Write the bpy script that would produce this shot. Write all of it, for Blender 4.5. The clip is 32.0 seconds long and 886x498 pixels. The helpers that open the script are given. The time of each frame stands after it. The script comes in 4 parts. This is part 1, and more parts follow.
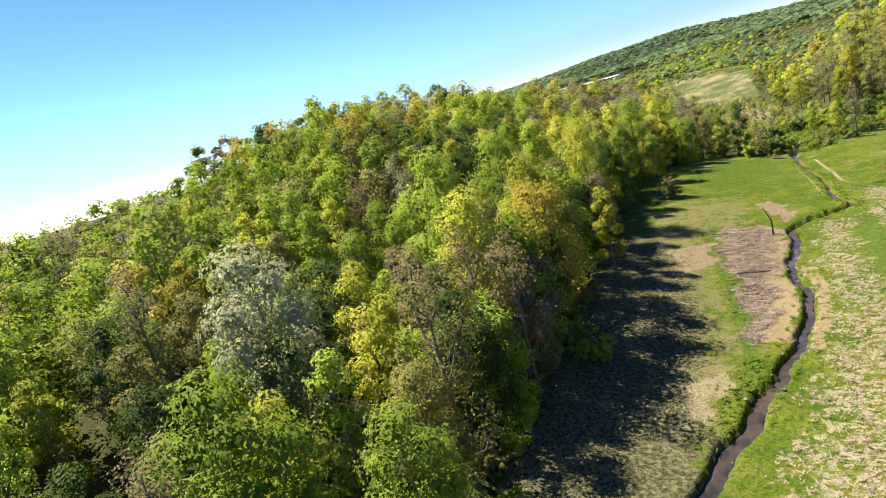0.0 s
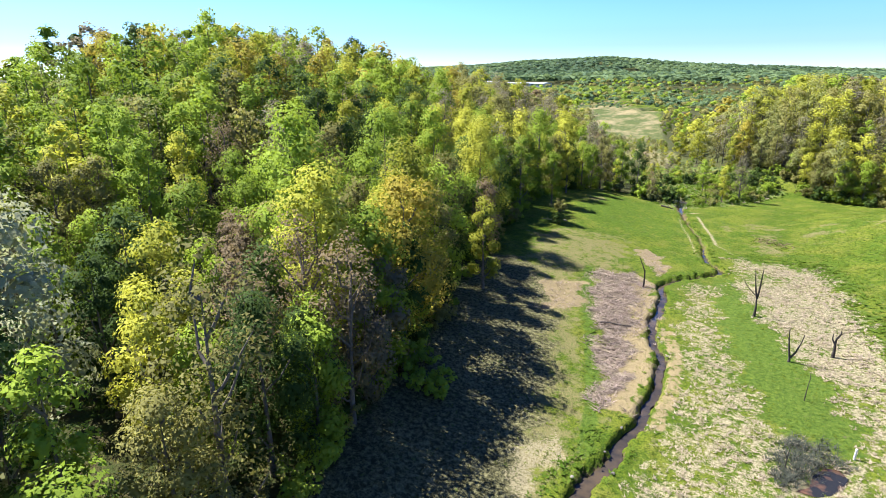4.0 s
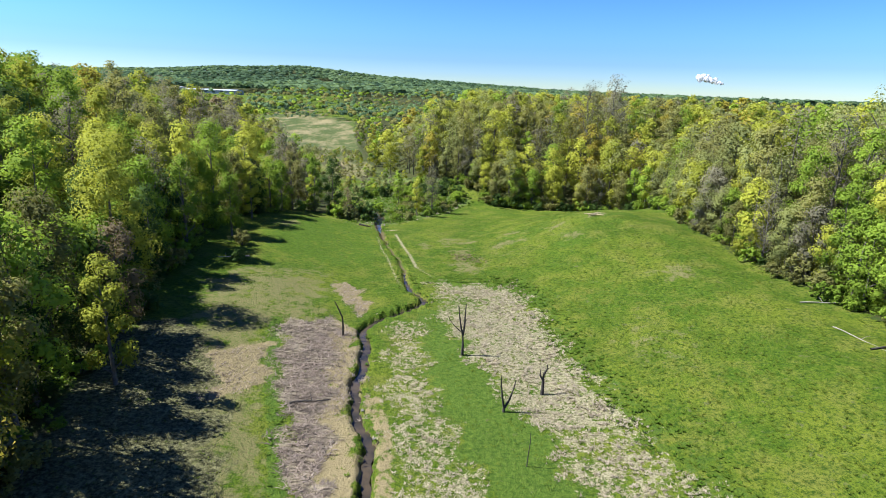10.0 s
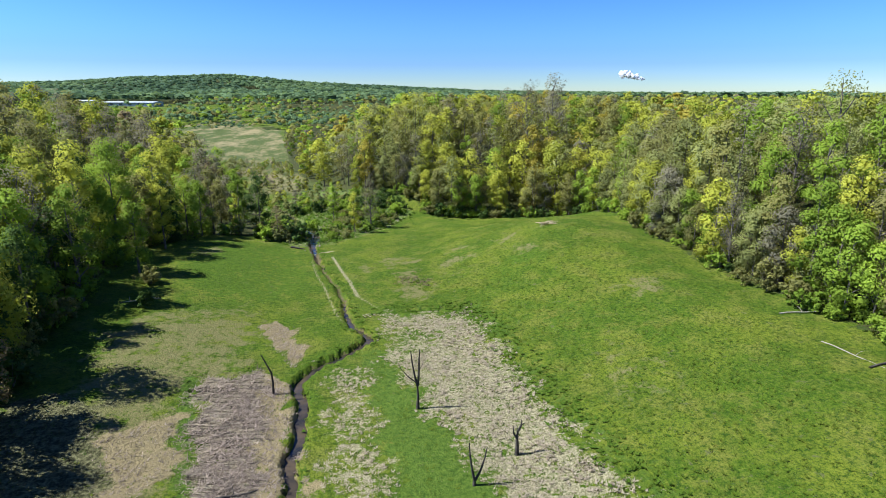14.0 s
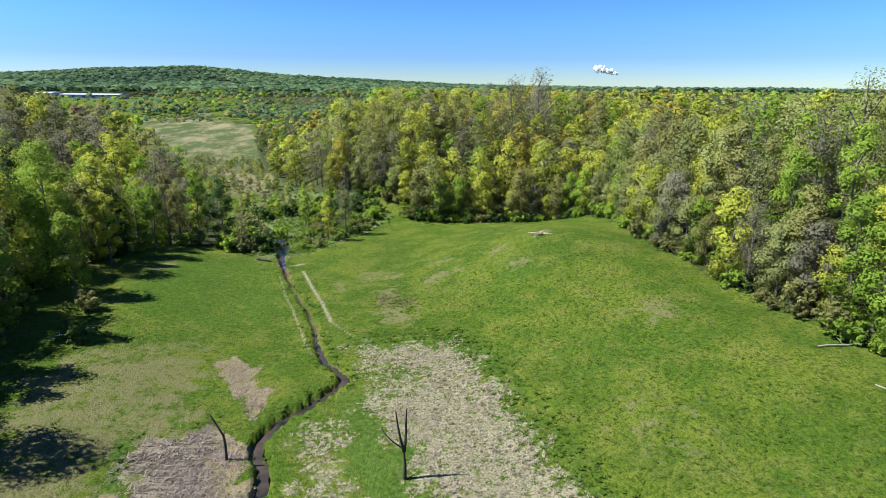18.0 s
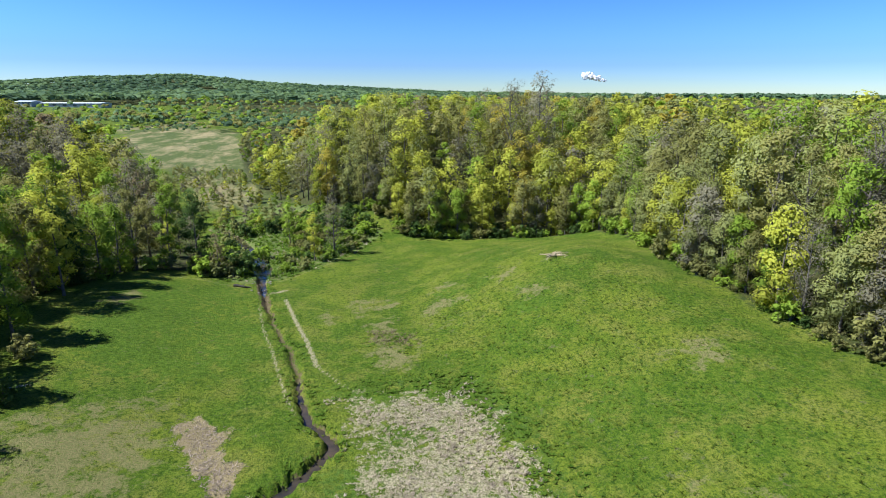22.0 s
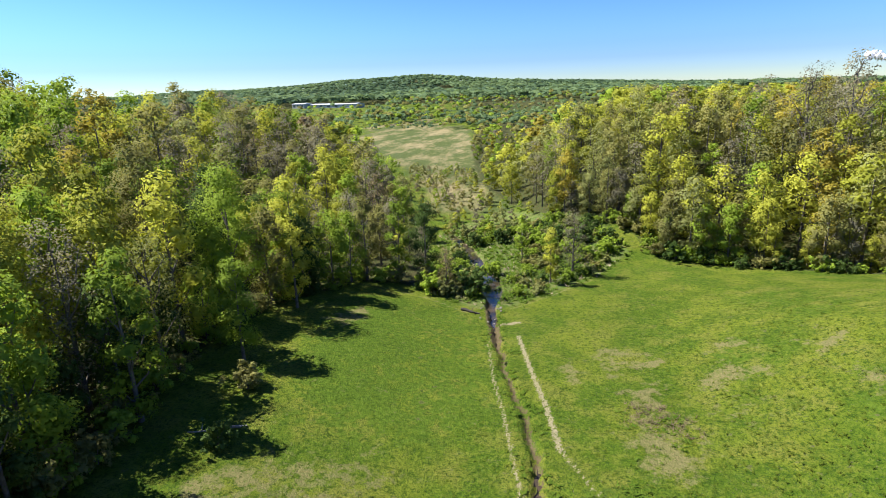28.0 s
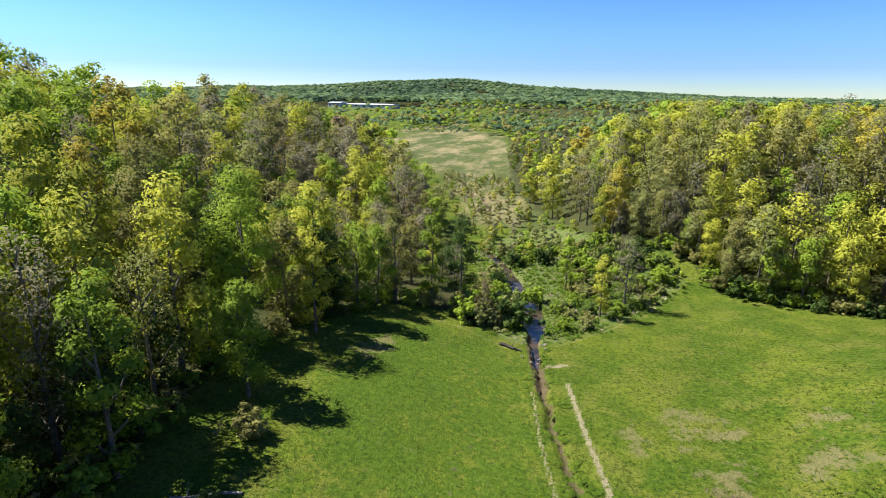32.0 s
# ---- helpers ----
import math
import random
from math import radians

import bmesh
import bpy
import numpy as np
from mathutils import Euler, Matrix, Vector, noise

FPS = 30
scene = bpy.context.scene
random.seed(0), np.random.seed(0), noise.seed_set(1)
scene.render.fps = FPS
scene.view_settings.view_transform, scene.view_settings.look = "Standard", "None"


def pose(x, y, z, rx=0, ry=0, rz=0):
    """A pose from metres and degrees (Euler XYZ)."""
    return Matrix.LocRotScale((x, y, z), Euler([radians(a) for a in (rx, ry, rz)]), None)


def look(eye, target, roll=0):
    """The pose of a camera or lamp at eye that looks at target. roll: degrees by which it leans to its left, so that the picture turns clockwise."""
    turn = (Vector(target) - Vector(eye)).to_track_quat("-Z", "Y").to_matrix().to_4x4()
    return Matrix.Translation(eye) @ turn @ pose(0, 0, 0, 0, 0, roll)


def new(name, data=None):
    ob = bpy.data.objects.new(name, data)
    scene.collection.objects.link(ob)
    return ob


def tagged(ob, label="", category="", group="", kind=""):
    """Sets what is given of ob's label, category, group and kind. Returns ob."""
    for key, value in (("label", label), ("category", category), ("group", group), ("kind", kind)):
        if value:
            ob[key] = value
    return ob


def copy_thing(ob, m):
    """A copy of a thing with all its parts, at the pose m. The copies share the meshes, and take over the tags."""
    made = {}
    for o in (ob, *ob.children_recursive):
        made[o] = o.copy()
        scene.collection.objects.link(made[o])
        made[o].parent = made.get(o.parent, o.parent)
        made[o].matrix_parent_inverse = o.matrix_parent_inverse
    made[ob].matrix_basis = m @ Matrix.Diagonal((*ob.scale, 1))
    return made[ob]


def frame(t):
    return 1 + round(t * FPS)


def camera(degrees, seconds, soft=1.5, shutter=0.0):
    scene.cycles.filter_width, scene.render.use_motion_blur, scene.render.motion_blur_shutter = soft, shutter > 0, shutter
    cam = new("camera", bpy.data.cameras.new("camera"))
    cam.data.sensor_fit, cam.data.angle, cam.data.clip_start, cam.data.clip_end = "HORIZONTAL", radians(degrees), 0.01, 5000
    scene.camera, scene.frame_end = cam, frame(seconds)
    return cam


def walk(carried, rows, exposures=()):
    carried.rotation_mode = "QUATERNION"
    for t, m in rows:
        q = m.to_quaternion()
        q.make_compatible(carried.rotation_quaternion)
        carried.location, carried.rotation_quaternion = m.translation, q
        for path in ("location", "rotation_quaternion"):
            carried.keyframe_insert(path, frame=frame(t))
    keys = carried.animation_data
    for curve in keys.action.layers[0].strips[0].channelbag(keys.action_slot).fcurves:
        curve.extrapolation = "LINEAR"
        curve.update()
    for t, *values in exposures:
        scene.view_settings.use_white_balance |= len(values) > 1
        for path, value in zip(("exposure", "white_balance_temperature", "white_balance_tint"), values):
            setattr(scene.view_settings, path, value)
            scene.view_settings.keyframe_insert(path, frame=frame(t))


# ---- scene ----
# A drone glides along a small brook through a spring meadow between two woods.
cam = camera(75.6, 32.0, soft=0.9)
# seconds, eye, heading to the left, pitch, lean
PATH = [
    (0, 1.09, -22.99, 30.90, 36.40, -12.69, -16.18),
    (0.5, 1.03, -22.19, 30.85, 34.03, -7.83, 0.92),
    (1, 0.83, -21.07, 30.73, 33.65, -9.86, 7.24),
    (1.5, 0.45, -19.83, 30.56, 34.52, -15.41, 7.47),
    (2, 0.05, -18.73, 30.41, 35.02, -19.07, 1.03),
    (2.5, -0.24, -17.93, 30.29, 30.07, -19.05, -5.72),
    (4.5, -0.40, -10.60, 30.64, 24.94, -16.68, 1.02),
    (5, -0.59, -9.50, 30.61, 21.26, -16.77, -1.86),
    (5.5, -0.81, -7.98, 30.56, 8.34, -18.00, -5.19),
    (6, -0.94, -6.31, 30.50, 6.89, -17.14, -3.26),
    (6.5, -0.93, -4.66, 30.43, 5.67, -17.00, 1.51),
    (7, -0.84, -3.02, 30.36, 4.81, -16.21, 1.38),
    (7.5, -0.72, -1.37, 30.30, 4.10, -16.19, 0.30),
    (8, -0.61, 0.28, 30.24, 2.34, -16.39, 0.47),
    (8.5, -0.47, 1.92, 30.19, 0.70, -16.35, 1.45),
    (9, -0.30, 3.52, 30.18, -0.52, -16.54, 1.39),
    (9.5, -0.14, 5.06, 30.20, -1.99, -15.61, 1.91),
    (10, 0.00, 6.55, 30.22, -3.27, -15.83, 1.90),
    (10.5, 0.11, 7.98, 30.23, -4.38, -15.92, 1.57),
    (11, 0.19, 9.39, 30.23, -4.87, -15.76, 0.75),
    (11.5, 0.25, 10.76, 30.26, -5.73, -15.08, 1.03),
    (12, 0.30, 12.08, 30.31, -6.54, -15.74, 0.89),
    (12.5, 0.33, 13.35, 30.37, -7.26, -15.38, 0.18),
    (13, 0.33, 14.60, 30.41, -7.99, -14.99, 0.16),
    (13.5, 0.34, 15.87, 30.42, -8.59, -14.74, 0.38),
    (14, 0.37, 17.16, 30.46, -9.37, -15.46, -0.00),
    (14.5, 0.41, 18.40, 30.52, -9.58, -15.20, 0.28),
    (15, 0.44, 19.46, 30.59, -10.23, -15.55, 0.09),
    (15.5, 0.47, 20.20, 30.65, -10.79, -15.55, -0.11),
    (17.5, 0.92, 27.36, 30.88, -11.80, -15.74, 0.64),
    (18, 0.97, 28.16, 30.83, -11.83, -16.05, 0.37),
    (18.5, 1.03, 29.30, 30.78, -12.13, -15.80, 0.34),
    (19, 1.08, 30.68, 30.77, -12.49, -15.78, 0.29),
    (19.5, 1.14, 32.14, 30.75, -12.54, -15.59, 0.08),
    (20, 1.21, 33.64, 30.70, -12.56, -15.71, -0.07),
    (20.5, 1.29, 35.12, 30.62, -12.58, -16.09, -0.66),
    (21, 1.41, 36.61, 30.53, -12.85, -15.40, 0.49),
    (21.5, 1.56, 38.17, 30.41, -13.29, -16.14, -0.15),
    (22, 1.67, 39.78, 30.30, -12.89, -15.36, 0.13),
    (22.5, 1.73, 41.33, 30.22, -12.81, -15.07, 0.81),
    (23, 1.77, 42.81, 30.19, -12.74, -14.74, 0.68),
    (23.5, 1.81, 44.23, 30.20, -12.86, -15.10, 0.45),
    (24, 1.82, 45.62, 30.21, -13.30, -15.03, -0.45),
    (24.5, 1.72, 47.00, 30.21, -13.67, -15.20, -1.06),
    (25, 1.43, 48.43, 30.22, -13.14, -15.07, -0.70),
    (25.5, 1.07, 49.93, 30.22, -1.25, -15.43, 0.46),
    (25.6, 1.02, 50.22, 30.21, 3.20, -15.90, 2.00),
    (25.8, 0.92, 50.79, 30.19, 13.40, -18.00, 8.30),
    (26, 0.83, 51.32, 30.17, 15.28, -18.53, 10.33),
    (26.5, 0.72, 52.32, 30.13, 14.13, -17.47, 10.33),
    (28.5, -2.06, 58.12, 30.64, 8.99, -15.46, -3.95),
    (29, -2.31, 58.89, 30.64, 9.15, -15.61, -1.33),
    (29.5, -2.69, 60.04, 30.63, 9.46, -15.83, 1.02),
    (30, -3.19, 61.46, 30.58, 9.87, -15.72, 0.66),
    (30.5, -3.74, 63.01, 30.52, 10.82, -15.45, 0.20),
    (31, -4.27, 64.51, 30.48, 11.22, -15.62, -0.35),
    (31.5, -4.72, 65.77, 30.46, 11.40, -15.48, -0.03),
    (32, -5.00, 66.62, 30.45, 12.24, -15.12, 0.61),
]


def aim(x, y, z, yaw, pitch, roll):
    a, b = radians(yaw), radians(pitch)
    ahead = Vector((-math.sin(a) * math.cos(b), math.cos(a) * math.cos(b), math.sin(b)))
    return look((x, y, z), Vector((x, y, z)) + 10 * ahead, roll)


EXPOSURES = [(0.0, 1.36, 7300, 14), (0.4, 0.68, 6450, 7), (1.6, 0.68, 6450, 7), (2.0, 1.54, 6300, 15), (2.5, 1.54, 6300, 15), (5.0, 1.54, 6250, 15), (6.0, 1.33, 6150, 13),
             (8.0, 1.05, 6000, 10), (10.0, 1.05, 6000, 8), (12.0, 0.89, 5880, 7), (21.0, 0.85, 5880, 7), (25.0, 0.91, 5880, 7), (26.0, 1.21, 6300, 9), (29.0, 1.05, 6550, 11), (32.0, 1.05, 6550, 11)]
walk(cam, [(t, aim(*row)) for t, *row in PATH], EXPOSURES)

# ---- light ----
SUN_EL, SUN_DIR = radians(52), Vector((-0.994, 0.11, 0)).normalized()
world = bpy.data.worlds.new("sky")
scene.world = world
world.use_nodes = True
wn = world.node_tree
sky = wn.nodes.new("ShaderNodeTexSky")
sky.sky_type = "NISHITA"
sky.sun_disc = False
sky.sun_elevation = SUN_EL
sky.sun_rotation = math.atan2(SUN_DIR.x, SUN_DIR.y)
sky.air_density, sky.dust_density, sky.ozone_density = 1.0, 0.05, 2.0
hue = wn.nodes.new("ShaderNodeMix")
hue.data_type, hue.blend_type = "RGBA", "MULTIPLY"
hue.inputs[0].default_value = 1.0
# a clear deep blue above, milky where the air is pale
parts_ = wn.nodes.new("ShaderNodeSeparateColor")
parts_.mode = "HSV"
wn.links.new(sky.outputs[0], parts_.inputs[0])
deep = wn.nodes.new("ShaderNodeMapRange")
deep.inputs[1].default_value, deep.inputs[2].default_value = 0.08, 0.50
wn.links.new(parts_.outputs[1], deep.inputs[0])
tint = wn.nodes.new("ShaderNodeMix")
tint.data_type = "RGBA"
tint.inputs[6].default_value = (0.50, 0.70, 1.46, 1.0)
tint.inputs[7].default_value = (0.74, 1.02, 1.50, 1.0)
wn.links.new(deep.outputs[0], tint.inputs[0])
wn.links.new(tint.outputs[2], hue.inputs[7])
# the clear air keeps its light near the horizon and is deep overhead
scaled, depth = wn.nodes.new("ShaderNodeVectorMath"), wn.nodes.new("ShaderNodeGamma")
scaled.operation = "SCALE"
scaled.inputs["Scale"].default_value = 0.2
depth.inputs[1].default_value = 1.6
wn.links.new(sky.outputs[0], scaled.inputs[0])
wn.links.new(scaled.outputs[0], depth.inputs[0])
wn.links.new(depth.outputs[0], hue.inputs[6])
wn.links.new(hue.outputs[2], wn.nodes["Background"].inputs[0])
wn.nodes["Background"].inputs[1].default_value = 0.255
sun = new("sun", bpy.data.lights.new("sun", "SUN"))
sun.data.energy, sun.data.angle, sun.data.color = 5.0, radians(0.5), (1.0, 0.97, 0.90)
to_sun = Vector((SUN_DIR.x * math.cos(SUN_EL), SUN_DIR.y * math.cos(SUN_EL), math.sin(SUN_EL)))
sun.matrix_world = look(to_sun * 200, (0, 0, 0))


# ---- node helpers ----
class Nodes:
    def __init__(self, name):
        self.m = bpy.data.materials.new(name)
        self.m.use_nodes = True
        self.t = self.m.node_tree
        self.b = self.t.nodes["Principled BSDF"]
        self.out = self.t.nodes["Material Output"]

    def n(self, kind, **sets):
        node = self.t.nodes.new(kind)
        for k, v in sets.items():
            if k == "op":
                node.operation = v
            elif k == "clamp":
                node.use_clamp = v
            else:
                self.put(node.inputs[k if not k[1:].isdigit() else int(k[1:])], v)
        return node

    def put(self, socket, v):
        if hasattr(v, "links"):
            self.t.links.new(v, socket)
        else:
            socket.default_value = v

    def noise(self, scale, detail=4.0, rough=0.6, coords=None):
        node = self.n("ShaderNodeTexNoise", Scale=scale, Detail=detail, Roughness=rough)
        if coords is not None:
            self.put(node.inputs["Vector"], coords)
        return node.outputs["Fac"]

    def pos(self):
        return self.n("ShaderNodeNewGeometry").outputs["Position"]

    def math(self, op, a, b=0.0, clamp=False):
        return self.n("ShaderNodeMath", op=op, clamp=clamp, i0=a, i1=b).outputs[0]

    def ramp(self, fac, lo, hi):
        node = self.n("ShaderNodeMapRange", i0=fac, i1=lo, i2=hi, i3=0.0, i4=1.0)
        node.clamp = True
        return node.outputs[0]

    def mix(self, fac, a, b):
        node = self.t.nodes.new("ShaderNodeMix")
        node.data_type = "RGBA"
        self.put(node.inputs[0], fac)
        self.put(node.inputs[6], a)
        self.put(node.inputs[7], b)
        return node.outputs[2]

    def attr(self, name):
        node = self.t.nodes.new("ShaderNodeAttribute")
        node.attribute_name = name
        return node.outputs["Fac"]

    def bump(self, height, strength, distance):
        node = self.n("ShaderNodeBump", Strength=strength, Distance=distance, Height=height)
        self.put(self.b.inputs["Normal"], node.outputs[0])

    def done(self, colour, rough=0.9, spec=0.2):
        self.put(self.b.inputs["Base Color"], colour)
        self.put(self.b.inputs["Roughness"], rough)
        self.put(self.b.inputs["Specular IOR Level"], spec)
        return self.m


def rgb(r, g, b):
    return (r, g, b, 1.0)


def plain(name, a, b, scale=2.0, rough=0.9, spec=0.2, bump=0.0):
    n = Nodes(name)
    f = n.noise(scale, 5.0, 0.65, n.pos())
    if bump:
        n.bump(f, 0.7, bump)
    return n.done(n.mix(n.ramp(f, 0.3, 0.7), rgb(*a), rgb(*b)), rough, spec)


def foliage(name, a, b, joined=False, glow=0.36, grain=3.2):
    """Leaves: colour by tree, by patch and by leaf, part of the light passing through."""
    n = Nodes(name)
    tree = n.attr("tone") if joined else n.n("ShaderNodeObjectInfo").outputs["Random"]
    leaf = n.n("ShaderNodeNewGeometry").outputs["Random Per Island"]
    patch = n.ramp(n.noise(0.45, 3.0, 0.6, n.pos()), 0.3, 0.7)
    P = n.pos()
    speck = n.ramp(n.noise(grain, 3.0, 0.7, P), 0.32, 0.68)
    f = n.math("ADD", n.math("MULTIPLY", tree, 0.62), n.math("ADD", n.math("MULTIPLY", leaf, 0.09), n.math("ADD", n.math("MULTIPLY", patch, 0.1), n.math("MULTIPLY", speck, 0.17))))
    col = n.mix(f, rgb(*a), rgb(*b))
    n.bump(n.noise(grain * 0.8, 3.0, 0.7, P), 0.6, 0.4 / grain)
    n.done(col, 0.7, 0.06)
    through_leaf = n.mix(1.0, col, rgb(1.12, 1.10, 0.85))
    through_leaf.node.blend_type = "MULTIPLY"
    tr = n.n("ShaderNodeBsdfTranslucent", Color=through_leaf)
    mx = n.n("ShaderNodeMixShader", i0=glow, i1=n.b.outputs[0], i2=tr.outputs[0])
    n.t.links.new(mx.outputs[0], n.out.inputs[0])
    return n.m


# ---- the lie of the land ----
def ss(a, b, x):
    t = np.clip((x - a) / (b - a), 0, 1)
    return t * t * (3 - 2 * t)


def wave(x, y):
    """Soft unevenness of the ground, about one unit high."""
    return (np.sin(x * 0.31 + 1.3 * np.sin(y * 0.17)) + np.sin(y * 0.27 + 1.7 * np.sin(x * 0.21)) + np.sin((x + y) * 0.57 + 2)) / 3


RIDGE_AZ = [-90, -60, -40, -31, -25, -18, -11, -5, 1, 8, 23, 42, 60, 90]
RIDGE_EL = [-0.8, -0.6, 0.0, 0.3, 0.45, 0.95, 1.2, 0.75, 0.4, 0.0, -0.35, -0.4, -0.5, -0.9]


def land(x, y):
    x, y = np.asarray(x, float), np.asarray(y, float)
    z = -3.0 * ss(100, 180, y) - 1.6 * ss(180, 420, y)
    z = z + 4.9 * ss(12, 50, x) * (1 - ss(125, 170, y)) + 3.2 * np.exp(-(((x - 37) / 15) ** 2 + ((y - 115) / 20) ** 2))
    z = z + 2.6 * ss(8, 30, -x) * (1 - ss(130, 190, y))
    # wooded hill to the left
    z = z + 20.0 * (0.52 + 0.48 * ss(20, 100, y)) * (1 - 0.10 * ss(115, 170, y)) * ss(28, 118, -x) * (1 - ss(200, 380, y)) * (1 - 0.5 * ss(200, 420, -x))
    z = z + 3.2 * ss(68, 120, -x) * ss(30, 90, y) * (1 - ss(140, 200, y))
    # wooded rise to the right
    z = z + 7.0 * ss(50, 88, x) * (1 - ss(150, 205, y))
    # wooded crest behind the meadow, falling to the brook's gap
    z = z + 14.0 * ss(163, 214, y) * ss(-14, 24, x) * (1 - ss(245, 400, y))
    # far country
    d, az = np.hypot(x, y), np.degrees(np.arctan2(x, y))
    el = np.interp(az, RIDGE_AZ, RIDGE_EL)
    far = 22 + 2300 * np.tan(np.radians(el))
    z = z + 15 * ss(700, 960, d) + (far - 8) * ss(1050, 2300, d) ** 1.3 * (1 - 0.5 * ss(2500, 4200, d))
    near = 1 - ss(250, 600, d)
    return z + 0.16 * wave(x, y) * near + 4.0 * wave(x * 0.03, y * 0.03) * ss(900, 1500, d)


def land1(x, y):
    return float(land(x, y))


BROOK = [(-21.0, -70.0), (-15.5, -35.0), (-12.0, -12.0), (-10.6, 3.0), (-9.0, 16.0), (-7.6, 21.0), (-6.8, 25.2), (-5.3, 31.2), (-4.0, 37.2), (-3.4, 43.2), (-3.4, 49.4), (-4.5, 54.0), (-5.4, 57.0), (-5.5, 62.4),
         (-5.1, 68.9), (-6.0, 74.0), (-4.6, 78.2), (-1.3, 80.8), (1.7, 84.9), (1.2, 88.0), (-0.4, 91.4), (-1.2, 100.1), (-2.8, 108.0), (-4.5, 115.5),
         (-5.4, 120.5), (-7.0, 130.0), (-7.9, 140.6), (-8.3, 146.8), (-10.5, 158.5), (-13.9, 168.9), (-16.9, 178.8), (-22.0, 190.0)]
WIDTHS = [1.0, 1.0, 1.0, 1.0, 1.1, 1.1, 1.0, 0.8, 0.6, 0.55, 0.6, 0.6, 0.5, 0.7, 0.65, 0.7, 0.7, 0.7, 0.75, 0.5, 0.45, 0.3, 0.25, 0.25, 0.35, 0.4, 1.1, 3.3, 3.2, 2.2, 2.2, 1.5]


def smooth_line(pts, per=10):
    p = [np.array(q, float) for q in pts]
    p = [2 * p[0] - p[1]] + p + [2 * p[-1] - p[-2]]
    out = []
    for a, b, c, d in zip(p, p[1:], p[2:], p[3:]):
        for i in range(per):
            t = i / per
            out.append(0.5 * (2 * b + (c - a) * t + (2 * a - 5 * b + 4 * c - d) * t * t + (3 * b - a - 3 * c + d) * t ** 3))
    out.append(p[-2])
    return np.array(out)


BROOK_LINE = smooth_line([(a, b, w) for (a, b), w in zip(BROOK, WIDTHS)])
BROOK_LINE[:, 0] += 0.22 * np.sin(BROOK_LINE[:, 1] * 0.9) + 0.12 * np.sin(BROOK_LINE[:, 1] * 2.3)


def line_gap(x, y, line):
    """Distance from points to a polyline."""
    best = np.full(x.shape, 1e9)
    for (ax, ay), (bx, by) in zip(line[:-1, :2], line[1:, :2]):
        vx, vy = bx - ax, by - ay
        t = np.clip(((x - ax) * vx + (y - ay) * vy) / (vx * vx + vy * vy + 1e-9), 0, 1)
        best = np.minimum(best, np.hypot(x - ax - t * vx, y - ay - t * vy))
    return best


def inside(x, y, poly, soft=1.0):
    """1 inside a polygon, 0 outside, with a soft edge."""
    p = np.array(poly + poly[:1], float)
    odd = np.zeros(x.shape, bool)
    for (ax, ay), (bx, by) in zip(p[:-1], p[1:]):
        odd ^= ((ay > y) != (by > y)) & (x < (bx - ax) * (y - ay) / (by - ay + 1e-12) + ax)
    gap = line_gap(x, y, p)
    return ss(-soft, soft, np.where(odd, gap, -gap))


WOOD_LEFT = [(-16, -60), (-17, -25), (-20, -4), (-25, 14), (-27, 34), (-31, 56), (-35, 78), (-38, 100), (-39, 118), (-36, 131), (-30, 142), (-20, 144),
             (-19, 156), (-26, 174), (-35, 204), (-55, 255), (-82, 330), (-124, 420), (-205, 690), (-330, 780), (-700, 700), (-700, -400), (-20, -400)]
WOOD_RIGHT = [(60, -400), (58, -60), (57, 40), (56, 62), (55, 75), (53.5, 90), (53.5, 106), (56, 122), (60, 138), (60, 152), (47, 161), (33, 164), (23, 169), (19, 180),
              (12, 186), (1, 193), (-9, 222), (-22, 270), (-31, 330), (-56, 560), (-60, 700), (120, 820), (700, 800), (900, 300), (900, -400)]


def build_mesh(name, verts, faces, material=None, smooth=False):
    me = bpy.data.meshes.new(name)
    me.from_pydata([tuple(v) for v in verts], [], [tuple(f) for f in faces])
    if material:
        me.materials.append(material)
    if smooth:
        me.shade_smooth()
    return me


def array_mesh(name, verts, loops, sizes, mats=None, tone=None, slots=()):
    """A mesh from whole arrays: corners of faces one after another, and the size of each face."""
    me = bpy.data.meshes.new(name)
    me.vertices.add(len(verts))
    me.vertices.foreach_set("co", np.asarray(verts, np.float32).ravel())
    me.loops.add(len(loops))
    me.loops.foreach_set("vertex_index", np.asarray(loops, np.int32).ravel())
    sizes = np.asarray(sizes, np.int32)
    me.polygons.add(len(sizes))
    me.polygons.foreach_set("loop_start", np.concatenate([[0], np.cumsum(sizes)[:-1]]).astype(np.int32))
    if mats is not None:
        me.polygons.foreach_set("material_index", np.asarray(mats, np.int32))
    for s in slots:
        me.materials.append(s)
    if tone is not None:
        me.attributes.new("tone", "FLOAT", "POINT").data.foreach_set("value", np.asarray(tone, np.float32))
    me.update(calc_edges=True)
    return me


def part(name, me, parent, label=""):
    ob = new(name, me)
    ob.parent = parent
    return tagged(ob, label)


# ---- ground ----
def spread(fine, lo, hi, grow=1.13):
    left, right, s = [], [], fine[1] - fine[0]
    v, st = fine[0], s
    while v > lo:
        st = min(st * grow, 160)
        v -= st
        left.append(v)
    v, st = fine[-1], s
    while v < hi:
        st = min(st * grow, 160)
        v += st
        right.append(v)
    return np.array(left[::-1] + list(fine) + right)


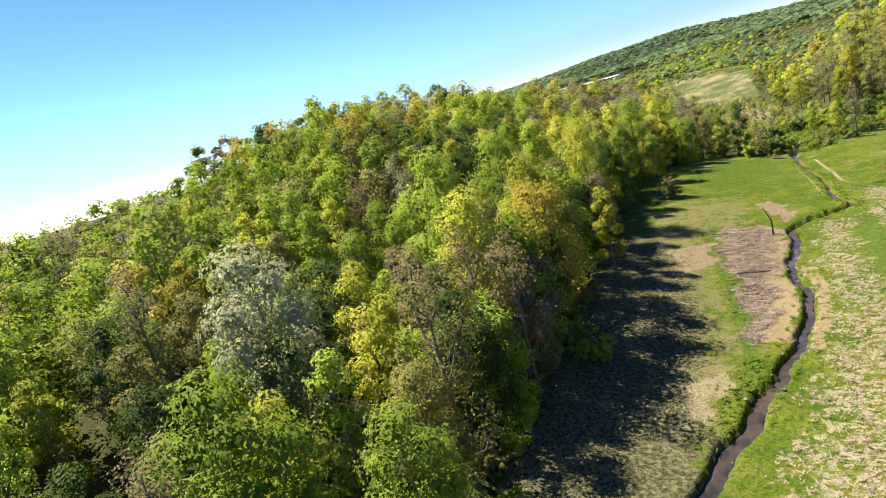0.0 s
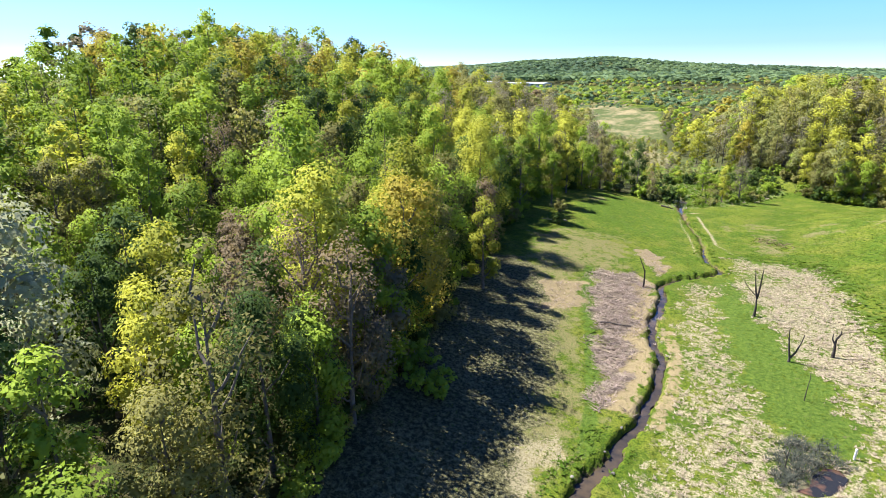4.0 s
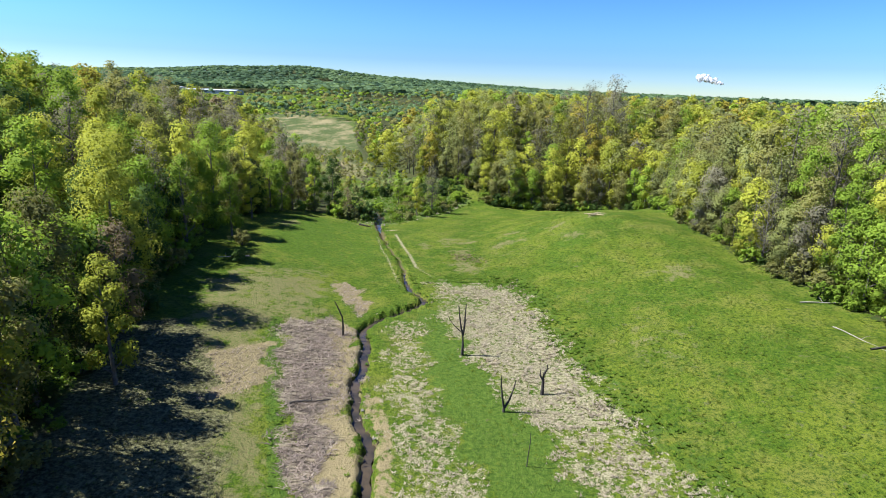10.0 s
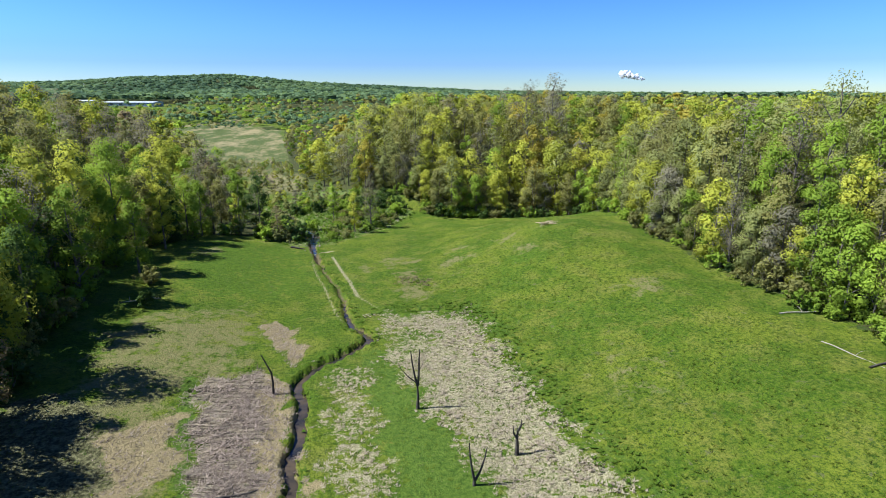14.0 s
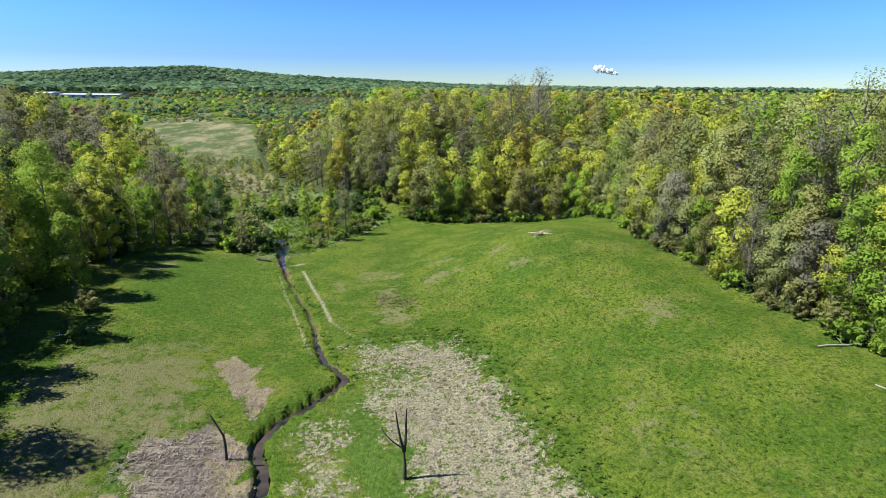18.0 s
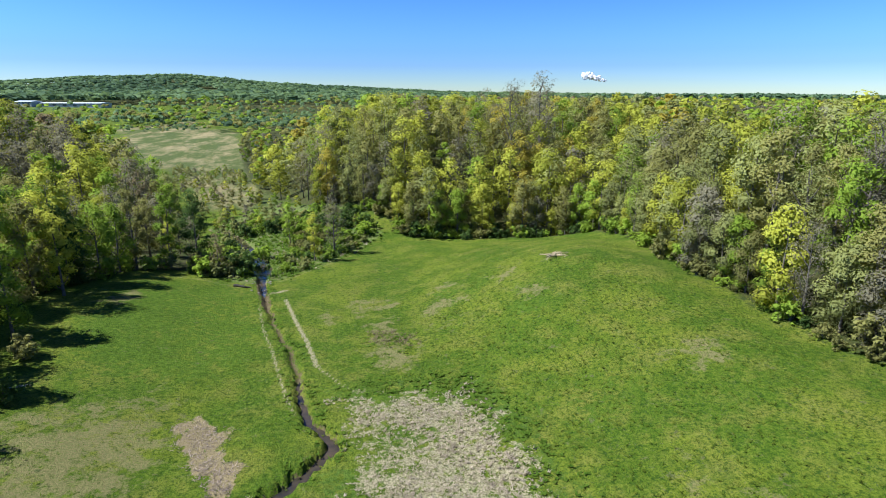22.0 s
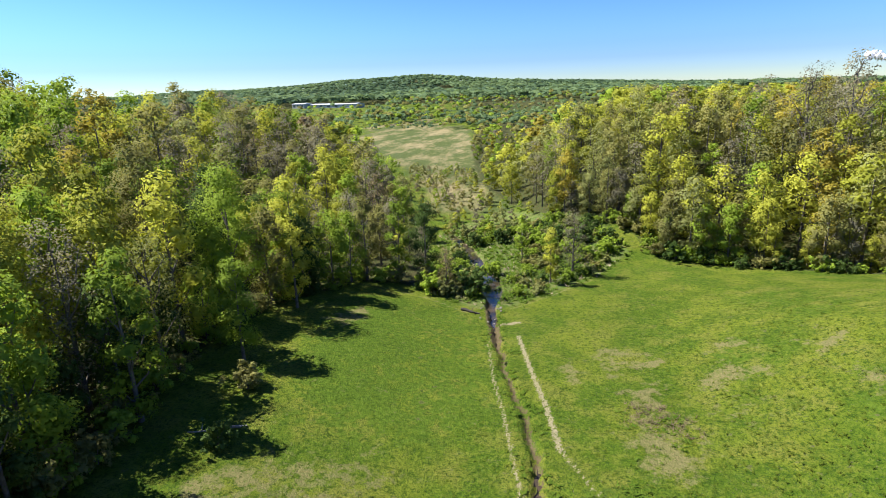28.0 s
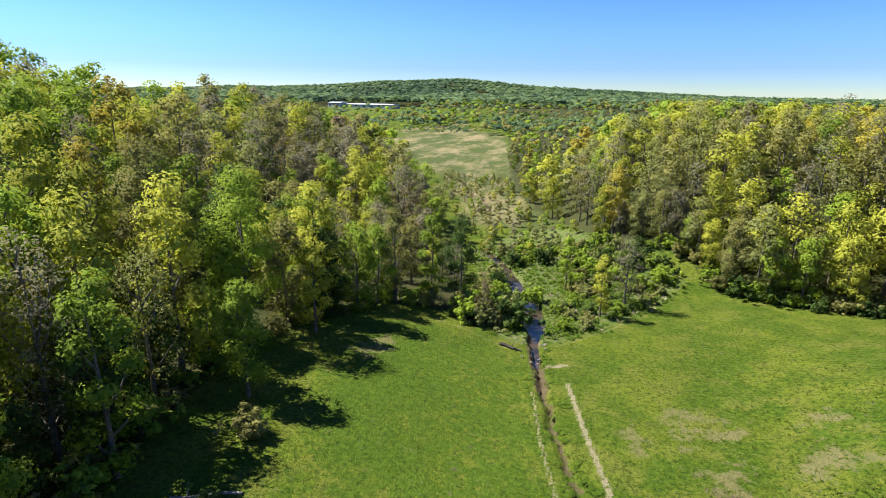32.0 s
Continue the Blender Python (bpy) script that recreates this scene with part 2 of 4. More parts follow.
gx = spread(np.concatenate([np.arange(-34, -12, 0.6), np.arange(-12, 4.5, 0.28), np.arange(4.5, 60, 0.6)]), -4600, 4600)
gy = spread(np.arange(-14, 182, 0.68), -2500, 4800)
GX, GY = np.meshgrid(gx, gy)
GZ = land(GX, GY)
close = (np.abs(GX - 10) < 60) & (GY > -45) & (GY < 260)
cx, cy = GX[close], GY[close]
brook_d = np.full(GX.shape, 99.0)
brook_d[close] = line_gap(cx, cy, BROOK_LINE[::3])
half = np.interp(GY, [p[1] for p in BROOK], WIDTHS) / 2
jag = 0.25 * np.sin(GX * 2.1 + GY * 3.7) + 0.2 * np.sin(GY * 5.1 - GX * 1.3)
cut = 1 - ss(0.0, 0.42, brook_d - half * 0.95 - 0.05 + jag * 0.5)
GZ = GZ - 1.05 * cut * ss(0.08, 0.4, half + 0.1)
POND = [(8.0, 32.3), (9.0, 33.2), (9.4, 34.9), (10.4, 36.4), (11.4, 36.6), (11.9, 35.6), (11.2, 34.0), (10.4, 32.9), (9.4, 32.2)]
THICKET = [(7.1, 32.9), (7.0, 35.9), (7.9, 38.9), (9.1, 40.1), (11.1, 39.8), (11.9, 37.9), (10.6, 36.7), (9.3, 34.9), (8.9, 33.1)]


def zone(poly, soft=1.0):
    z = np.zeros(GX.shape)
    z[close] = inside(cx + 0.8 * np.sin(cy * 0.8 + 2 * np.sin(cx * 0.6)) + 0.45 * np.sin(cy * 2.1 + 1.7 * np.sin(cx * 1.3)), cy + 0.8 * np.sin(cx * 0.9 + 2 * np.sin(cy * 0.5)) + 0.4 * np.sin(cx * 2.3 + cy), poly, soft)
    return z


def stripe(pts, w):
    z = np.zeros(GX.shape)
    z[close] = 1 - ss(w * 0.5, w * 1.5, line_gap(cx, cy, np.array(pts, float)))
    return z


pond = np.zeros(GX.shape)
pond[close] = inside(cx, cy, POND, 0.6)
GZ = GZ - 0.5 * pond
# dry pale sedge on the flood plain
straw = zone([(2.5, 94), (7.5, 91.5), (16.6, 92.4), (18, 78), (19, 63), (22, 47.5), (25, 34), (27, 20), (29, 2), (24, -14), (-2, -16), (-6.5, 2), (-4, 18), (-2.5, 30), (-1.2, 40), (-1.2, 50), (-2.5, 60), (-2.6, 70), (-2.5, 76), (2.2, 80), (4.0, 86)], 2.6) * 0.85
green = zone([(1.8, 82), (5.8, 72), (8.6, 62), (12.6, 49), (14, 38), (8.0, 40), (5.3, 47), (3.0, 58), (1.9, 68)], 2.4)
green = np.maximum(green, zone([(6.8, 88), (12, 86), (9, 82), (5, 80), (3, 84)], 1.5) * 0.4)
green = np.maximum(green, zone([(9, 30), (14, 33), (16, 26), (11, 20), (7, 24)], 2.5) * 0.7)
green = np.maximum(green, stripe([(-7.6, 30), (-8.6, 38), (-11.4, 50), (-14.2, 60), (-17.2, 75.5)], 0.7) * 0.9)
straw = (straw * (1 - green) - 0.22 * green) * np.where((GX < 5) | (GY < 52), 0.54, 0.84)
straw = straw - 0.5 * (1 - ss(0.0, 0.22, straw))
reed = zone([(-16.4, 75.2), (-11.2, 77.4), (-9.0, 73), (-8.6, 63), (-8.0, 56), (-6.8, 50), (-6.6, 38), (-7.8, 37), (-10.6, 50.5), (-13.4, 59.7)], 1.0)
pinkish = np.maximum(zone([(-22.3, 65.4), (-16.8, 68.2), (-14.6, 59.3), (-18.4, 55.5)], 1.2), zone([(-11.8, 92.5), (-8.2, 90.5), (-5.3, 79.6), (-8.8, 81.5)], 0.8))
pinkish = np.maximum(pinkish, zone([(-11, 77.5), (-6.5, 74), (-5.7, 63), (-5.6, 56), (-3.9, 49), (-4.5, 38), (-7.5, 37), (-8.6, 56), (-9.5, 70)], 0.9))
pinkish = np.maximum(pinkish, stripe([(-2.6, 36), (-1.8, 44), (-2.2, 52), (-3.8, 58)], 0.8) * 0.62)
dry = zone([(-30, 86), (-21, 92), (-13, 93), (-12, 78), (-17, 74), (-15, 60), (-11, 45), (-8, 34), (-9, 20), (-14, 14), (-18, 40), (-23, 60)], 3.0) * 0.7
dry = np.maximum(dry, zone([(7.0, 109.5), (11.7, 109.0), (14.2, 102.7), (9.2, 101.4)], 1.6) * 0.5)
dry = np.maximum(dry, np.maximum(zone([(26.5, 118.5), (30.5, 118.5), (30.5, 115.5), (26.5, 115.5)], 1.5), zone([(28, 110.5), (31, 110), (31, 107.5), (28, 107.5)], 1.4)) * 0.7)
for poly, k in (([(-28.5, 122.5), (-27.3, 127.3), (-25.4, 130.7), (-22.9, 128.3), (-25.4, 121.7)], 0.8), ([(0.5, 117.5), (3.4, 118.2), (4.4, 114.4), (1.6, 113.7)], 0.6),
                ([(7.0, 110.9), (11.0, 113.4), (11.6, 110.0), (8.2, 108.2)], 0.9), ([(6.0, 104.7), (10.9, 105.4), (13.0, 99.7), (8.6, 97.4)], 0.7), ([(7.2, 116.4), (10.5, 119.0), (13.6, 119.2), (11.5, 116.0)], 0.85), ([(14.4, 113.2), (18.6, 117.4), (23.0, 115.4), (18.5, 112.4)], 0.7), ([(19.2, 120.6), (20.8, 122.6), (22.2, 121.2), (20.8, 119.8)], 0.8), ([(4, 121), (10, 124), (13, 118), (7, 115)], 0.5), ([(36.8, 89.1), (44.4, 89.5), (41.1, 83.3), (36.6, 84.8)], 0.55),
                ([(-29, 91), (-15, 98.4), (-12.5, 89.7), (-20, 79), (-28, 78)], 0.5), ([(14, 110), (20, 111), (22, 106), (15, 104)], 0.3), ([(25, 70), (31, 76), (33, 66), (27, 62)], 0.35)):
    dry = np.maximum(dry, zone(poly, 1.8) * k)
# grey thatch along the wood edge, with tree shade painted into its dark tone
litter_shade = zone([(-16, -34), (-9.5, -14), (-9.2, 5), (-9.6, 18), (-12, 30), (-14, 42), (-18, 57), (-24, 70), (-33, 72), (-30, 40), (-24, 5)], 3.0)
lush = np.maximum(zone([(22.1, 83.4), (27.0, 89), (32.5, 88.4), (29.7, 81.1), (23.3, 79.5)], 4.0) * 0.5, zone([(2, 95.5), (12, 94.5), (18, 93), (21, 84), (18.5, 86), (14, 91), (4, 92)], 1.5) * 0.8)
lush = np.maximum(lush, np.maximum(zone([(26, 106.5), (30.5, 107), (32, 104), (27.5, 102.6)], 1.6), zone([(17.5, 119.4), (22.5, 120), (23, 118), (18, 117.6)], 1.2)) * 0.7)
lush = np.maximum(lush, zone([(-30, 118), (-22, 136), (-9, 134), (-4.5, 112), (-8, 100), (-24, 98)], 4.0) * 0.62)
pale = np.maximum(zone([(35, 118), (38.5, 117.5), (38.8, 115.9), (35.2, 116.2)], 0.9) * 0.5, zone([(-15.6, 176), (-8, 175.5), (-5.8, 171), (-11, 165)], 2.0))
pale = np.maximum(pale, stripe([(-7.3, 124.3), (-5.9, 113.9), (-4.4, 106.6), (-3.2, 99.5), (-2.2, 94), (-1.3, 91)], 0.2) * 0.62)
pale = np.maximum(pale, stripe([(-3.5, 126), (-1.7, 115.7), (-0.2, 108.0), (0.9, 101.0)], 0.3) * 0.75)
pale = np.maximum(pale, stripe([(0.9, 101), (3.0, 96.5), (4.3, 94.3), (9.3, 92.9), (13.1, 92.5)], 0.16) * 0.7)
pale = np.maximum(pale, stripe([(-6.3, 130.4), (-3.7, 131.5)], 0.4))
pale = np.maximum(pale, stripe([(-11, 134.6), (-17, 138), (-23, 139.5)], 0.3) * 0.4)
pale = np.maximum(pale, stripe([(-5.0, 137.5), (1.6, 145.0), (8.3, 154.5)], 0.3) * 0.4)
pale = np.maximum(pale, zone([(-13.5, 23.5), (-12.1, 29.2), (-10.1, 32.7), (-9.2, 28), (-10.2, 22)], 1.2) * 0.62)
mud = np.clip(1 - ss(0.0, 0.34, brook_d - half * 0.9 + jag * 0.6), 0, 1)
mud = mud * (1 - 0.2 * ss(92, 97, GY) * (1 - ss(122, 128, GY)))
mud = np.maximum(mud, stripe([(-6.2, 124.5), (-7.3, 131), (-8.0, 136.5), (-8.2, 141)], 0.75))
mud = np.maximum(mud, pond)
edge = np.zeros(GX.shape)
edge[close] = 0.62 - 0.62 * ss(0.3, 2.4, np.abs(line_gap(cx, cy, np.array([(4, 95), (17, 94), (19.3, 78), (20.4, 63), (23.4, 47.5), (26.5, 34), (29, 20)], float)) - 0.6))
wood = np.maximum(inside(GX.ravel(), GY.ravel(), WOOD_LEFT, 2.5), inside(GX.ravel(), GY.ravel(), WOOD_RIGHT, 2.5)).reshape(GX.shape)
dist = np.hypot(GX, GY)
wood = np.maximum(wood, ss(700, 900, dist))
bearing = np.degrees(np.arctan2(GX, GY))
plain_ = ss(-30, -26, bearing) * (1 - ss(-9, -5, bearing)) * ss(380, 430, dist) * (1 - ss(985, 1040, dist))
wood = wood * (1 - plain_)
marsh = inside(GX.ravel(), GY.ravel(), [(-30, 215), (-40, 245), (-66, 318), (-114, 413), (-190, 690), (-130, 740), (-60, 570), (-24, 320), (-13, 245), (-8, 212)], 12.0).reshape(GX.shape)
wet = np.zeros(GX.shape)
wet[close] = inside(cx, cy, [(-20, 143), (-10.5, 137), (-5, 138.5), (2, 147), (9, 157), (17, 172), (12, 186), (-12, 215), (-24, 190), (-20, 165)], 2.0)

ny, nx = GX.shape
idx = np.arange(nx * ny).reshape(ny, nx)
quads = np.stack([idx[:-1, :-1], idx[:-1, 1:], idx[1:, 1:], idx[1:, :-1]], -1).reshape(-1, 4)
n = Nodes("meadow_ground")
P = n.pos()
fine, mid, big = n.noise(5.0, 4.0, 0.7, P), n.noise(0.9, 4.0, 0.65, P), n.noise(0.11, 3.0, 0.6, P)
grit = n.noise(14.0, 3.0, 0.7, P)
shift = n.n("ShaderNodeVectorMath", i0=P, i1=(40.0, 7.0, 0.0)).outputs[0]
sward = n.noise(2.1, 5.0, 0.78, P)
col = n.mix(n.ramp(big, 0.42, 0.58), rgb(0.082, 0.128, 0.011), rgb(0.158, 0.182, 0.020))
col = n.mix(n.math("MULTIPLY", n.ramp(n.noise(0.22, 5.0, 0.72, P), 0.49, 0.62), 0.8), col, rgb(0.175, 0.172, 0.036))
col = n.mix(n.math("MULTIPLY", n.ramp(n.noise(0.15, 5.0, 0.70, shift), 0.51, 0.62), 0.85), col, rgb(0.074, 0.116, 0.009))
col = n.mix(n.math("MULTIPLY", n.ramp(n.noise(0.6, 5.0, 0.75, shift), 0.54, 0.72), 0.4), col, rgb(0.185, 0.175, 0.046))
col = n.mix(n.math("MULTIPLY", n.ramp(sward, 0.52, 0.70), 0.65), col, rgb(0.205, 0.222, 0.038))
# dark green flecks, partly painted shade between lumps of grass
col = n.mix(n.math("MULTIPLY", n.ramp(sward, 0.49, 0.37), 0.9), col, rgb(0.026, 0.058, 0.006))
col = n.mix(n.math("MULTIPLY", n.ramp(fine, 0.50, 0.63), 0.85), col, rgb(0.034, 0.073, 0.007))


def lay(mask, colour, ragged, lo=0.35, hi=0.65, amp=2.4):
    """A patch of other growth, its edge broken up by noise."""
    global col
    f = n.ramp(n.math("ADD", n.attr(mask), n.math("MULTIPLY", n.math("SUBTRACT", ragged, 0.5), amp)), lo, hi)
    col = n.mix(f, col, colour)


lay("dry", n.mix(n.ramp(fine, 0.3, 0.7), rgb(0.235, 0.188, 0.100), rgb(0.140, 0.146, 0.050)), n.noise(0.55, 6.0, 0.8, P), 0.35, 0.7, 3.2)
# pale end is dry thatch, dark end carries the shade under the trees
lay("litter_shade", n.mix(n.ramp(n.noise(2.6, 5.0, 0.78, P), 0.43, 0.64), rgb(0.050, 0.047, 0.024), rgb(0.255, 0.228, 0.130)), mid, 0.35, 0.65, 1.6)
lay("green", n.mix(n.ramp(sward, 0.35, 0.65), rgb(0.045, 0.088, 0.012), rgb(0.130, 0.180, 0.030)), n.noise(1.1, 6.0, 0.8, P), 0.35, 0.6, 3.4)
# the dark sedge tone also holds painted shade between the tussocks
lay("straw", n.mix(n.ramp(fine, 0.35, 0.6), rgb(0.120, 0.112, 0.056), rgb(0.435, 0.362, 0.262)), n.noise(0.8, 6.0, 0.85, P), 0.38, 0.56, 4.8)
lay("lush", n.mix(n.ramp(sward, 0.35, 0.65), rgb(0.044, 0.085, 0.008), rgb(0.112, 0.165, 0.018)), mid)
lay("pinkish", n.mix(n.ramp(grit, 0.3, 0.7), rgb(0.36, 0.275, 0.175), rgb(0.22, 0.165, 0.095)), mid)
combed = n.n("ShaderNodeMapping", Vector=P, Rotation=(0.0, 0.0, 0.75), Scale=(0.55, 3.2, 1.0)).outputs[0]
lay("reed", n.mix(n.ramp(n.noise(0.75, 6.0, 0.8, combed), 0.40, 0.58), rgb(0.060, 0.044, 0.036), rgb(0.400, 0.315, 0.255)), fine)
lay("edge", n.mix(n.ramp(fine, 0.35, 0.65), rgb(0.05, 0.10, 0.012), rgb(0.10, 0.14, 0.025)), mid, 0.5, 0.95)
lay("pale", n.mix(n.ramp(grit, 0.3, 0.7), rgb(0.39, 0.325, 0.235), rgb(0.25, 0.205, 0.135)), fine)
lay("wet", n.mix(n.ramp(mid, 0.35, 0.65), rgb(0.08, 0.14, 0.025), rgb(0.19, 0.185, 0.08)), fine)
far_along = n.n("ShaderNodeMapping", Vector=P, Scale=(1.0, 0.3, 1.0)).outputs[0]
lay("marsh", n.mix(n.ramp(n.noise(0.05, 6.0, 0.75, far_along), 0.45, 0.60), rgb(0.085, 0.105, 0.034), rgb(0.30, 0.235, 0.14)), n.noise(0.02, 5.0, 0.7, far_along), 0.35, 0.6, 2.6)
lay("wood", n.mix(n.ramp(mid, 0.3, 0.7), rgb(0.075, 0.055, 0.03), rgb(0.05, 0.075, 0.02)), mid)
lay("mud", n.mix(n.ramp(mid, 0.3, 0.7), rgb(0.075, 0.055, 0.035), rgb(0.17, 0.125, 0.08)), fine)
n.bump(n.math("ADD", fine, n.math("ADD", n.math("MULTIPLY", sward, 2.2), mid)), 0.8, 0.17)
muted = n.mix(1.0, col, rgb(0.92, 0.97, 0.82))
muted.node.blend_type = "MULTIPLY"
MEADOW = n.done(muted, 0.95, 0.1)
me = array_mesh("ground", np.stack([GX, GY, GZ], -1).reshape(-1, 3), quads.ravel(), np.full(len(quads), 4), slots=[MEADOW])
for key, grid in (("litter_shade", litter_shade), ("green", green), ("lush", lush), ("dry", dry), ("straw", straw), ("pinkish", pinkish), ("reed", reed), ("edge", edge), ("pale", pale), ("wet", wet), ("marsh", marsh), ("wood", wood), ("mud", mud)):
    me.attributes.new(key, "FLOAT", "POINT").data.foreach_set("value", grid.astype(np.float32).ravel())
me.shade_smooth()
tagged(new("ground", me), "rolling spring meadow with dry sedge patches", "ground", kind="structure")

# ---- water ----
n = Nodes("brook_water")
n.bump(n.noise(2.2, 4.0, 0.6, n.pos()), 0.6, 0.06)
WATER = n.done(n.mix(n.ramp(n.noise(0.4, 3.0, 0.6, n.pos()), 0.35, 0.65), rgb(0.022, 0.021, 0.018), rgb(0.075, 0.055, 0.033)), 0.10, 0.3)


def ribbon(line, lift):
    v, f = [], []
    for i, (a, b, w) in enumerate(line):
        c, d = line[min(i + 1, len(line) - 1)], line[max(i - 1, 0)]
        t = np.array([c[0] - d[0], c[1] - d[1]])
        t = t / (np.hypot(*t) + 1e-9)
        z = land1(a, b) + lift - 0.22 * float(ss(112, 118, b) * (1 - ss(137, 140, b)))
        for s in (-1, -0.3, 0.3, 1):
            v.append((a - t[1] * s * (w * 0.55 + 0.12), b + t[0] * s * (w * 0.55 + 0.12), z))
        if i:
            k = 4 * i
            f += [(k - 4 + j, k - 3 + j, k + 1 + j, k + j) for j in range(3)]
    return v, f


brook = new("water", build_mesh("water", *ribbon(BROOK_LINE, -0.62), WATER, True))
tagged(brook, "narrow shallow brook with brown murky water", "brook", kind="structure")
n = Nodes("pond_water")
POND_WATER = n.done(n.mix(n.ramp(n.noise(0.5, 3.0, 0.6, n.pos()), 0.45, 0.65), rgb(0.020, 0.020, 0.017), rgb(0.16, 0.085, 0.045)), 0.06, 0.5)
pool = new("water", build_mesh("water", [(a, b, land1(10, 35) - 0.18) for a, b in POND], [list(range(len(POND)))], POND_WATER))
tagged(pool, "small dark pond among dry sedge", "pond", kind="structure")

# ---- trees ----
BARK = plain("bark", (0.10, 0.085, 0.07), (0.20, 0.175, 0.15), 3.0, 0.95, 0.1, 0.03)
DEADWOOD = plain("dead_wood", (0.035, 0.03, 0.026), (0.10, 0.09, 0.08), 4.0, 0.95, 0.1, 0.02)
TONES = {
    "bright": ((0.150, 0.235, 0.028), (0.345, 0.455, 0.056)),
    "lime": ((0.260, 0.292, 0.036), (0.505, 0.510, 0.074)),
    "olive": ((0.180, 0.182, 0.058), (0.325, 0.312, 0.098)),
    "amber": ((0.300, 0.255, 0.040), (0.460, 0.390, 0.068)),
    "rust": ((0.205, 0.155, 0.098), (0.300, 0.240, 0.125)),
    "grey": ((0.180, 0.166, 0.108), (0.290, 0.268, 0.175)),
    # these two tones put the blue haze of distance into the leaf colour
    "haze_blue": ((0.075, 0.132, 0.075), (0.125, 0.195, 0.098)),
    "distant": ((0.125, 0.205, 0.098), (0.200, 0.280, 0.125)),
    "silver": ((0.300, 0.325, 0.180), (0.440, 0.460, 0.280)),
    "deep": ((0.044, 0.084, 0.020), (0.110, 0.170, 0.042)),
    "sage": ((0.205, 0.222, 0.080), (0.350, 0.368, 0.122)),
}
TONES = {k: (tuple(v * 0.80 for v in a), tuple(v * 1.08 for v in b)) for k, (a, b) in TONES.items()}
KINDS = list(TONES)
LEAF = {k: foliage("leaves_" + k, *TONES[k]) for k in KINDS}
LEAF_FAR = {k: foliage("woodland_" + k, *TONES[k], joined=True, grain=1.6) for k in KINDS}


def tube(p, r, sides):
    """A bent, tapered tube through points p with radii r: corners and faces."""
    v, f = [], []
    for i, (q, rad) in enumerate(zip(p, r)):
        d = p[min(i + 1, len(p) - 1)] - p[max(i - 1, 0)]
        d = d / (np.linalg.norm(d) + 1e-9)
        a = np.cross(d, (0.31, 0.87, 0.2))
        a /= np.linalg.norm(a) + 1e-9
        b = np.cross(d, a)
        for k in range(sides):
            t = 2 * math.pi * k / sides
            v.append(q + rad * (math.cos(t) * a + math.sin(t) * b))
        if i:
            o = sides * i
            f += [(o - sides + k, o - sides + (k + 1) % sides, o + (k + 1) % sides, o + k) for k in range(sides)]
    return v, f


def leaf_quads(rng, centres, radii, per, size, shell=0.45):
    """Small bent leaf sprays round clump centres, facing outwards and up, as an array (n, 3, 3), and the way each faces."""
    c = np.repeat(centres, per, 0)
    rad = np.repeat(radii, per)[:, None]
    d = rng.normal(size=c.shape) + np.array([0, 0, 0.45])
    d /= np.linalg.norm(d, axis=1, keepdims=True)
    pos = c + d * rad * (rng.random((len(c), 1)) ** shell) * np.array([1.0, 1.0, 0.85])
    nrm = d * 0.8 + rng.normal(size=c.shape) * 0.3 + np.array([0, 0, 0.4])
    nrm /= np.linalg.norm(nrm, axis=1, keepdims=True)
    u = np.cross(nrm, rng.normal(size=c.shape))
    u /= np.linalg.norm(u, axis=1, keepdims=True) + 1e-9
    w = np.cross(nrm, u)
    s = size * (0.55 + 0.9 * rng.random((len(c), 1)))
    return np.stack([pos - u * s, pos + u * s * 0.45 - w * s * 0.75 - nrm * s * 0.1, pos + u * s * 0.75 + w * s * 0.7], 1), d * 0.5 + nrm * 0.65


def ball(level):
    """The upper part of a round form in triangles."""
    bm = bmesh.new()
    bmesh.ops.create_icosphere(bm, subdivisions=level, radius=1.0)
    tri = np.array([[v.co[:] for v in f.verts] for f in bm.faces if f.calc_center_median().z > -0.5])
    bm.free()
    return tri


BALLS = {k: ball(k) for k in (1, 2)}


def billows(rng, heads, rad, level):
    """Ragged inner leaf masses under the sprays: loose overlapping facets and the way they face."""
    t = BALLS[level]
    h, f = len(heads), len(t)
    mid_ = t.mean(1)
    d = mid_ / np.linalg.norm(mid_, axis=1, keepdims=True)
    far_out = 0.68 + 0.5 * rng.random((h, f, 1, 1))
    v = (mid_[None, :, None, :] + (t - mid_[:, None, :])[None] * 1.25) * far_out + rng.normal(size=(h, f, 3, 3)) * 0.2
    size = rad * (0.85 + 0.3 * rng.random((h, 1, 1, 1)))
    v = heads[:, None, None, :] + v * size * np.array([1, 1, 0.9])
    face = d[None] * 0.75 + rng.normal(size=(h, f, 3)) * 0.25 + np.array([0, 0, 0.2])
    return v.reshape(-1, 3, 3), np.repeat(face.reshape(-1, 1, 3), 3, 1)


